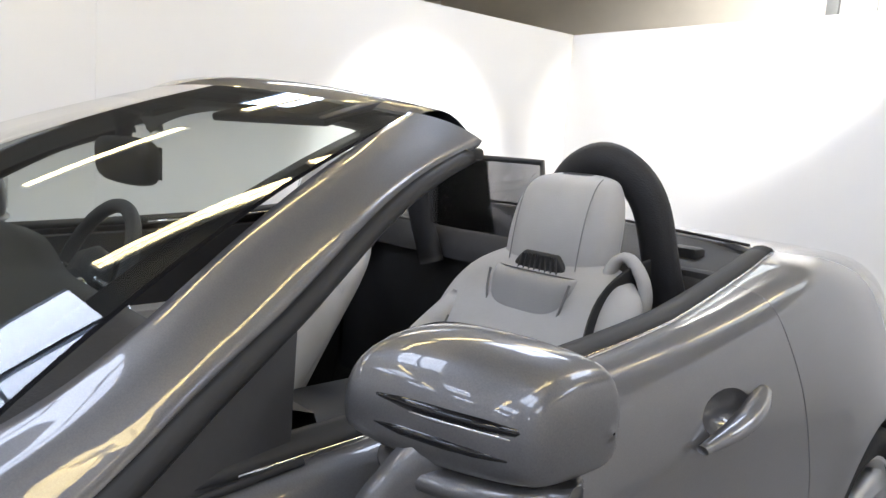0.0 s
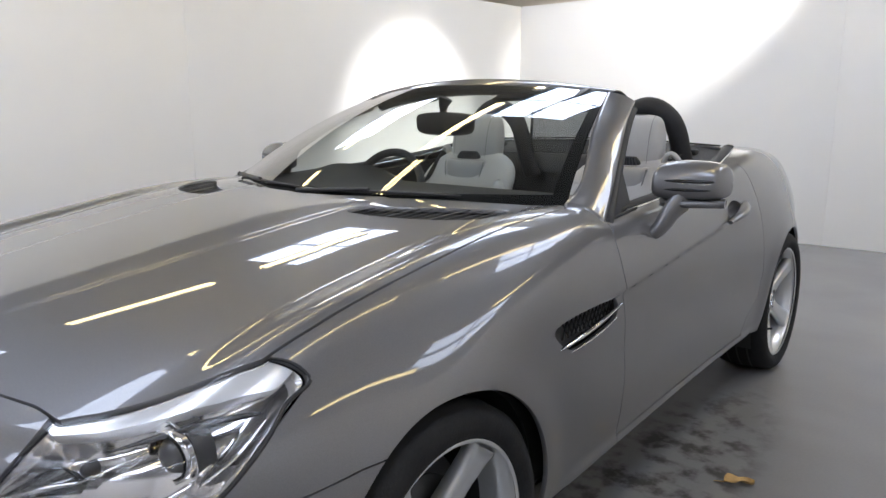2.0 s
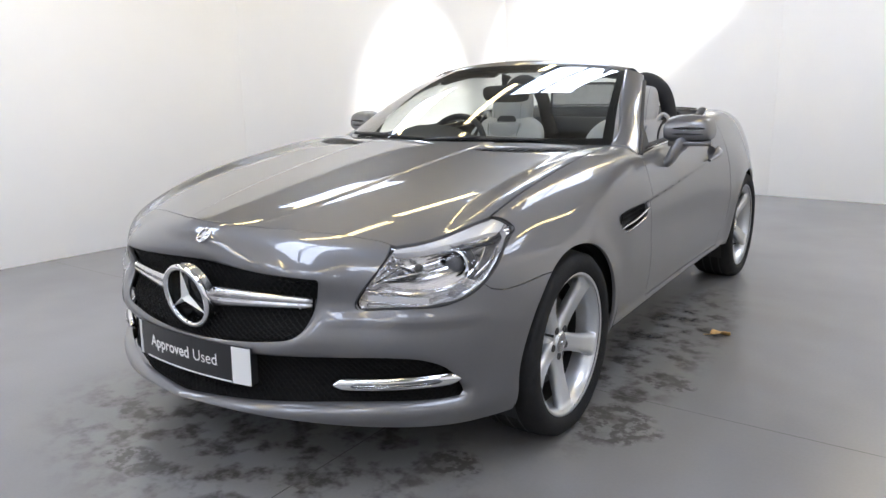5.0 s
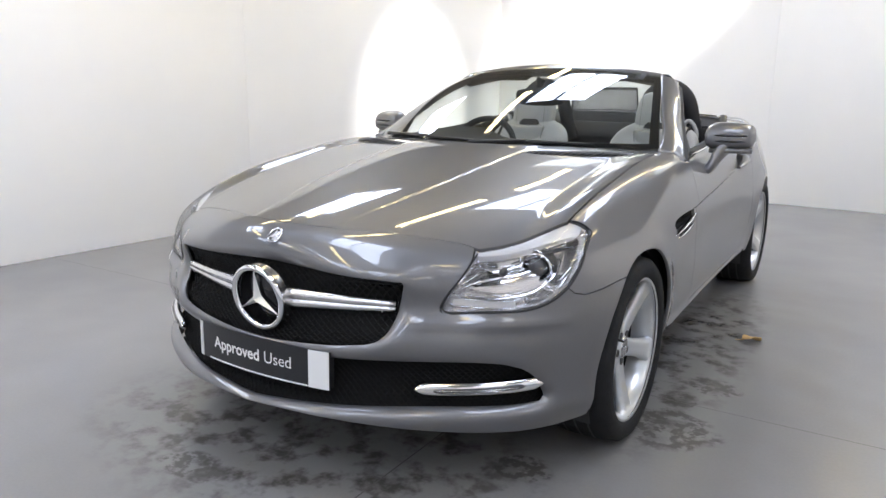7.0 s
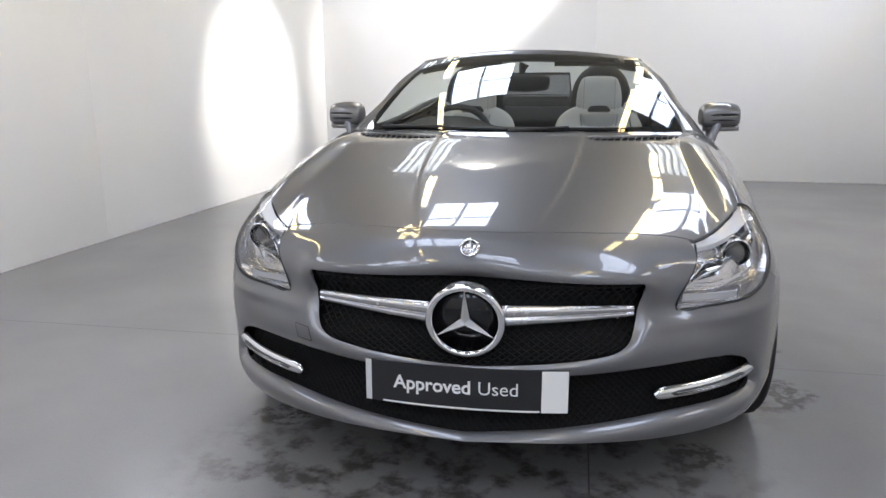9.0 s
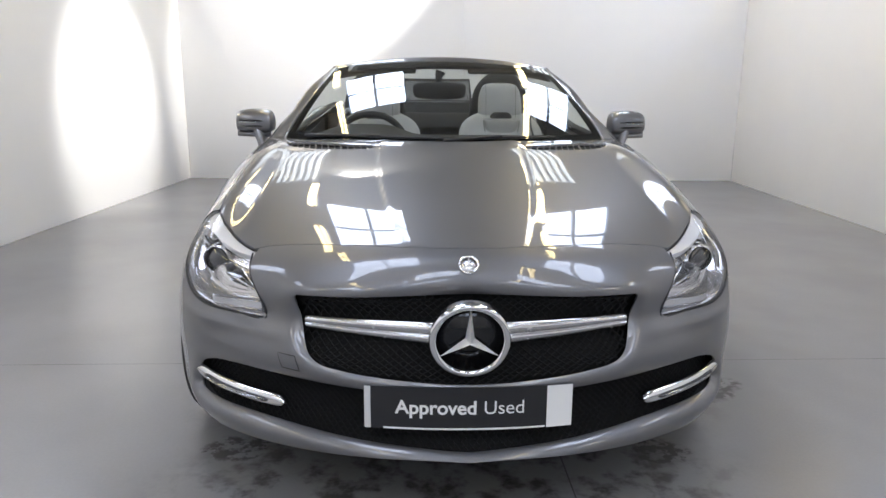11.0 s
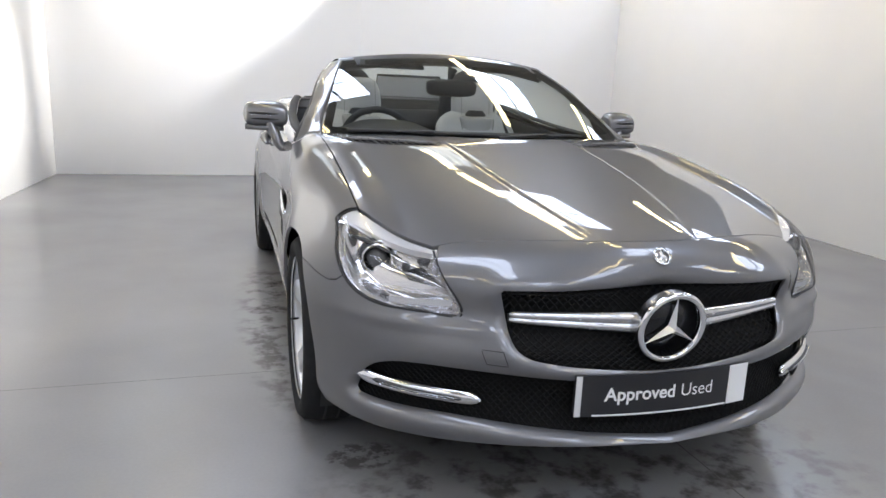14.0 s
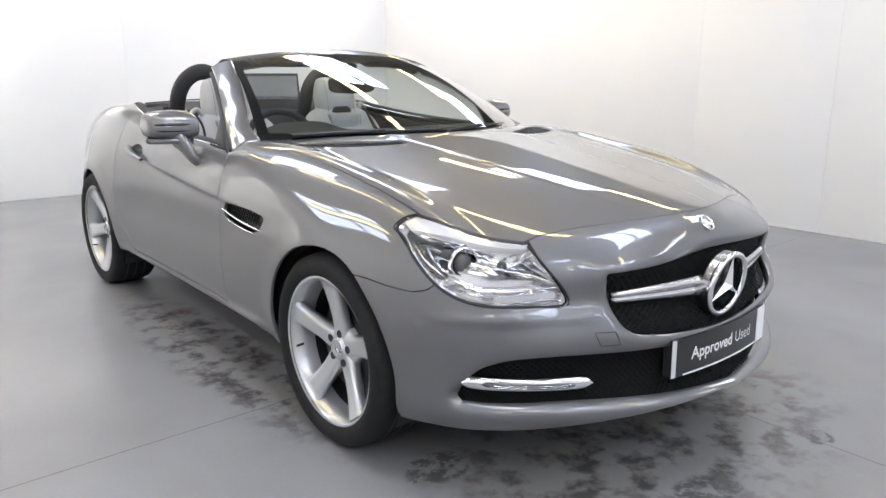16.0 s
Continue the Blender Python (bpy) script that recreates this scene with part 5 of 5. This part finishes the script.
# belt-line seals with a bright strip
for sg in (1, -1):
    ys = np.linspace(.80, 2.27, 24)
    xe = np.interp(ys, [.5, .74, .80, 1.2, 1.7, 2.1, 2.35], [.76, .775, .775, .775, .745, .69, .64])
    pts = np.stack([xe * sg, ys, hood_height(xe, ys) + .001], 1)
    bx, bf = tube_mesh(pts - (.012 * sg, 0, -.003), .024, k=8, raw=True, flat=.5)
    part("belt_seal", bx, bf, SEAL, car)
    bx, bf = tube_mesh((pts + (.008 * sg, 0, .001))[2:], .0048, k=8, raw=True)
    part("bright_strip", bx, bf, CHROME, car)
    bx, bf = tube_mesh((pts + (-.034 * sg, 0, -.002))[10:], .0045, k=8, raw=True)
    part("bright_strip", bx, bf, CHROME, car)


# ---------------------------------------------------------------- cabin
def extrude_x(profile, x0, x1, n=2):
    v = [(x, y, z) for x in np.linspace(x0, x1, n) for y, z in profile]
    k = len(profile)
    return np.array(v), grid_faces(n, k, False, True) + [tuple(range(k))[::-1], tuple((n - 1) * k + i for i in range(k))]


# tub
# the underbody slabs are unseen, added to block light under the car
for nm, c, s, mt in (("cabin_floor", (0, 1.3, .30), (1.44, 1.7, .03), CARPET), ("bulkhead", (0, 2.12, .62), (1.36, .05, .66), TRIM),
                     ("underbody", (0, 1.2, .235), (1.20, 3.7, .05), BLACK), ("underbody", (0, 1.22, .24), (1.62, 1.6, .05), BLACK)):
    box(nm, c, s, mt, car, bevel=.01)
for sg in (1, -1):
    a, b = extrude_x([(.75, .30), (2.1, .30), (2.1, .92), (1.6, .885), (.8, .86)], .70 * sg, .735 * sg)
    part("door_lining", a, b, TRIM, car, "black door lining", smooth=False)
    a, b = extrude_x([(.95, .60), (1.75, .62), (1.75, .68), (.95, .66)], .63 * sg, .71 * sg)
    part("armrest", a, b, LEATHER2, car, smooth=False)

# dashboard
rows = []
for x in np.linspace(-.70, .70, 41):
    h = .050 * math.exp(-((x + .37) / .19) ** 4)
    yb = .47 + .34 * (x / .69) ** 2
    pr = [(yb + .01, .895), (yb + .12, .902), (.86, .905 + h * .4), (1.00, .905 + h), (1.06, .885 + h), (1.075, .84), (1.03, .78), (1.04, .66), (.98, .55), (.8, .5)]
    rows += [(x, y, z) for y, z in pr]
part("dashboard", rows, grid_faces(41, 10), TRIM, car, "black dashboard")
for x in (-.56, -.12, .10, .56):
    a, b = lathe([(0, .040), (.008, .044), (.012, .040), (.006, .034)], 28, "y")
    part("air_vent", a + (x, 1.072, .835), b, SATIN, car)
box("console", (0, 1.45, .46), (.22, .95, .26), TRIM, car, bevel=.03)
bx, bf = tube_mesh([(0, 1.28, .58), (0, 1.30, .66)], [.012, .024], 8, 12)
part("gear_lever", bx, bf, TRIM, car)

# steering wheel, on the right-hand side of the car
sw_m = Matrix.Translation((-.36, 1.165, .825)) @ Matrix.Rotation(radians(-24), 4, "X")
ang = np.linspace(0, 2 * np.pi, 48, endpoint=False)
rimp = [sw_m @ Vector((.182 * math.cos(a), 0, .178 * math.sin(a))) for a in ang]
bx, bf = tube_mesh(rimp, .0165, k=12, closed=True, raw=True, up=(0, 1, .3))
steer = part("steering_wheel", bx, bf, TRIM, car, "black leather steering wheel")
a, b = lathe([(-.03, .0), (-.03, .06), (-.005, .078), (.02, .07), (.03, 0)], 32, "y")
part("hub_pad", np.array([sw_m @ Vector(p) for p in a]), b, TRIM, steer)
for q in (0, 180, 262, 278):
    d = Vector((math.cos(radians(q)), 0, math.sin(radians(q))))
    bx, bf = tube_mesh([sw_m @ (d * .06), sw_m @ (d * .175)], [.022, .013], 6, 8, up=(0, 1, .3), flat=.5)
    part("wheel_spoke", bx, bf, SATIN, steer)
bx, bf = tube_mesh([(-.36, .95, .76), (-.36, 1.15, .82)], .035, 6, 12)
part("column", bx, bf, TRIM, steer)

# rear-view mirror
a, b = loft(smooth_stations([(-.015, 1.125, 1.066, .02, .008, 0), (-.015, 1.122, 1.075, .112, .018, 0), (-.015, 1.12, 1.108, .130, .022, 0), (-.015, 1.118, 1.141, .118, .018, 0), (-.015, 1.118, 1.150, .03, .008, 0)], 16), 28, 3.2)
rv = part("rear_view_mirror", a, b, BLACK, car, "black rear-view mirror on a stem")
bx, bf = tube_mesh([(-.02, 1.12, 1.145), (-.02, 1.118, 1.17), (-.01, 1.12, 1.200)], [.012, .018, .026], 6, 10)
part("stem", bx, bf, BLACK, rv)
part("mirror_glass", [(-.115, 1.1455, 1.080), (.085, 1.1455, 1.080), (.085, 1.1440, 1.136), (-.115, 1.1440, 1.136)], [(0, 3, 2, 1)], MIRROR, rv, smooth=False)
for sx in (-.30, .30):
    vis = box("sun_visor", (sx, 1.265, 1.212), (.34, .12, .014), BLACK, car, bevel=.006, turn=Matrix.Rotation(radians(18), 3, "X"))


def seat(cx):
    back = smooth_stations([(cx, 1.60, .44, .20, .06, 18), (cx, 1.635, .52, .235, .075, 18), (cx, 1.71, .66, .245, .075, 18), (cx, 1.79, .80, .252, .070, 16), (cx, 1.84, .885, .235, .062, 14), (cx, 1.865, .935, .185, .055, 12), (cx, 1.875, .965, .120, .035, 10)], 34)
    a, b = loft(back, 44, 3.0)
    st = part("seat", a, b, LEATHER, car, "light grey leather bucket seat with a pierced headrest")
    hd = smooth_stations([(cx, 1.885, .875, .105, .040, 8), (cx, 1.885, .895, .122, .056, 8), (cx, 1.895, .97, .130, .062, 8), (cx, 1.908, 1.05, .126, .060, 8), (cx, 1.920, 1.105, .110, .050, 8), (cx, 1.926, 1.128, .085, .034, 8), (cx, 1.930, 1.136, .04, .014, 8)], 30)
    a, b = loft(hd, 40, 3.3)
    part("headrest", a, b, LEATHER, st)
    a, b = loft(smooth_stations([(cx, 1.800, .812, .050, .018, 12), (cx, 1.798, .825, .078, .030, 12), (cx, 1.808, .87, .098, .038, 10), (cx, 1.822, .922, .106, .038, 8), (cx, 1.828, .932, .100, .02, 8)], 18), 32, 3.6)
    part("neck_pad", a, b, LEATHER2, st, "darker grey neck pad")
    edge = np.array([(cx - .106, 1.792, .922), (cx - .098, 1.778, .87), (cx - .076, 1.774, .826), (cx - .04, 1.776, .810), (cx + .04, 1.776, .810), (cx + .076, 1.774, .826), (cx + .098, 1.778, .87), (cx + .106, 1.792, .922)])
    bx, bf = tube_mesh(edge, .0028, 40, 6)
    part("piping", bx, bf, STITCH, st)
    # pierced vent: dark slot, grey surround and slats
    a, b = loft(smooth_stations([(cx, 1.832, .928, .050, .006, 0), (cx, 1.830, .933, .066, .010, 0), (cx, 1.8295, .944, .066, .010, 0), (cx, 1.832, .966, .048, .010, 0), (cx, 1.834, .970, .035, .006, 0)], 14), 28, 3.4)
    vn = part("neck_vent", a, b, BLACK, st, "black slotted neck vent")
    for i in range(8):
        x = cx - .052 + i * .0148
        bx, bf = tube_mesh([(x, 1.819, .930), (x - (x - cx) * .18, 1.822, .964)], .0026, 4, 6)
        part("slat", bx, bf, DARKGREY, vn)
    for sx in (-1, 1):
        sd = smooth_stations([(cx + sx * .205, 1.55, .46, .035, .055, 20), (cx + sx * .222, 1.60, .56, .045, .085, 20), (cx + sx * .228, 1.68, .70, .046, .090, 18), (cx + sx * .210, 1.760, .80, .036, .070, 16), (cx + sx * .195, 1.810, .862, .020, .030, 14)], 26)
        a, b = loft(sd, 26, 2.4)
        part("bolster", a, b, LEATHER, st)
        sm = np.array([(cx + sx * .163, p[0][1] - p[2] * .93, p[0][2]) for p in back[6:18]])
        bx, bf = tube_mesh(sm, .0022, k=5, raw=True)
        part("seam", bx, bf, STITCH, st)
        hs = np.array([(cx + sx * .088, p[0][1] - p[2] * 1.0, p[0][2]) for p in hd[4:26]])
        bx, bf = tube_mesh(hs, .0013, k=5, raw=True)
        part("stitching", bx, bf, STITCH, st)
    rows = []
    for y, z, h, w in ((1.10, .45, .02, .19), (1.115, .47, .055, .225), (1.18, .475, .075, .24), (1.40, .46, .07, .245), (1.58, .455, .07, .235), (1.66, .46, .03, .2)):
        for q in np.linspace(0, 2 * np.pi, 30, endpoint=False):
            c, s = math.cos(q), math.sin(q)
            rows.append((cx + math.copysign(abs(c) ** .6, c) * w, y, z + math.copysign(abs(s) ** .6, s) * h + (.02 * abs(c) ** 6 if s > 0 else 0)))
    part("cushion", rows, grid_faces(6, 30, False, True) + [tuple(range(30)), tuple(range(150, 180))], LEATHER, st)
    box("seat_base", (cx, 1.38, .36), (.40, .46, .12), BLACK, st, bevel=.02)
    # belt guide: a grey loop on the outer shoulder with the belt through it
    o = 1 if cx > 0 else -1
    gx = cx + o * .185
    loop = [(gx - .045 * o, 1.86, .90), (gx - .036 * o, 1.872, .965), (gx - .012 * o, 1.885, .982), (gx + .018 * o, 1.895, .945), (gx + .03 * o, 1.895, .895), (gx + .018 * o, 1.88, .845), (gx - .02 * o, 1.865, .84)]
    c = np.array(loop)
    t = np.linspace(0, 1, 40, endpoint=False) * len(c)
    i = t.astype(int)
    fr = (t - i)[:, None]
    p0, p1, p2, p3 = (c[(i + k) % len(c)] for k in (-1, 0, 1, 2))
    sp = .5 * (2 * p1 + (p2 - p0) * fr + (2 * p0 - 5 * p1 + 4 * p2 - p3) * fr ** 2 + (3 * p1 - p0 - 3 * p2 + p3) * fr ** 3)
    bx, bf = tube_mesh(sp, .011, k=8, closed=True, raw=True, up=(0, 1, 0), flat=1.7)
    part("belt_guide", bx, bf, LEATHER, st)
    bx, bf = tube_mesh([(gx + .012 * o, 1.93, .962), (gx + .0 * o, 1.875, .945), (gx - .010 * o, 1.800, .89), (gx + .012 * o, 1.735, .80), (gx + .045 * o, 1.62, .55)], .022, 24, 8, up=(1, 0, 0), flat=.12)
    part("seat_belt", bx, bf, SEAL, st, "black seat belt")
    return st


seat(.372)
driver = seat(-.372)
driver.location = (.02, -.10, 0)

# roll hoops
for cx in (.385, -.385):
    hoop = curve3([(cx - .155, 2.06, .84), (cx - .140, 2.035, .98), (cx - .098, 2.01, 1.115), (cx, 2.0, 1.168), (cx + .098, 2.01, 1.115), (cx + .140, 2.035, .98), (cx + .175, 2.06, .84)], 44)
    bx, bf = tube_mesh(hoop, .042, k=14, raw=True, up=(0, 1, 0), flat=.72)
    part("roll_hoop", bx, bf, TRIM, car, "black padded roll hoop behind the seat")
# wind deflector between the hoops
w0, w1 = -.215, .215
pl = part("wind_deflector", [(w0, 2.035, .955), (w1, 2.035, .955), (w1 - .02, 2.02, 1.150), (w0 + .02, 2.02, 1.150), (w0, 2.041, .955), (w1, 2.041, .955), (w1 - .02, 2.026, 1.150), (w0 + .02, 2.026, 1.150)],
          [(0, 1, 2, 3), (7, 6, 5, 4), (0, 4, 5, 1), (2, 6, 7, 3), (1, 5, 6, 2), (3, 7, 4, 0)], PLEXI, car, "smoked plastic wind deflector", smooth=False)
pl.visible_shadow = False
bx, bf = tube_mesh([(w0, 2.038, .955), (w0 + .02, 2.023, 1.148), (w1 - .02, 2.023, 1.148), (w1, 2.038, .955)], .007, 40, 8)
a, b = tube_mesh(np.array([(w0, 2.038, .955), (w0 + .02, 2.023, 1.152), (w1 - .02, 2.023, 1.152), (w1, 2.038, .955)]), .008, k=8, raw=True)
part("deflector_frame", a, b, BLACK, pl)
# shelf and deck behind the seats
rows = []
for x in np.linspace(-.67, .67, 31):
    c = 1 - (abs(x) / .67) ** 3
    rows += [(x, 2.07, .86), (x, 2.08, .925 + .012 * c), (x, 2.14, .945 + .02 * c), (x, 2.25, .965 + .022 * c), (x, 2.385 - .10 * (abs(x) / .66) ** 4, .978 + .025 * c)]
part("rear_deck", rows, grid_faces(31, 5), DECK, car, "charcoal deck cover behind the hoops")
for x in (-.5, .5):
    box("hood_catch", (x, 2.20, .972), (.07, .05, .03), BLACK, car, bevel=.008)
bx, bf = tube_mesh([(-.60, 2.30, 1.0), (-.3, 2.315, 1.013), (0, 2.32, 1.018), (.3, 2.315, 1.013), (.60, 2.30, 1.0)], .004, 40, 6)
part("deck_seam", bx, bf, SEAL, car)

# ---------------------------------------------------------------- a fallen leaf
vv = []
for i, t in enumerate(np.linspace(0, 1, 13)):
    w = .030 * math.sin(math.pi * t) ** .8 * (1 + .35 * math.sin(9 * t))
    for s in (-1, -.5, 0, .5, 1):
        vv.append((t * .095 - .047, s * w, .006 + .012 * abs(s) ** 1.5 + .006 * math.sin(5 * t + s)))
leaf = part("leaf", vv, grid_faces(13, 5), LEAF)
leaf.matrix_world = pose(1.066, 1.245, 0.0, 0, 0, 35)
bx, bf = tube_mesh([(-.047, 0, .008), (-.075, .012, .004)], [.002, .0012], 6, 5)
part("stalk", bx, bf, LEAF, leaf)
tagged(leaf, "curled dry orange-brown leaf lying on the floor", "leaf")
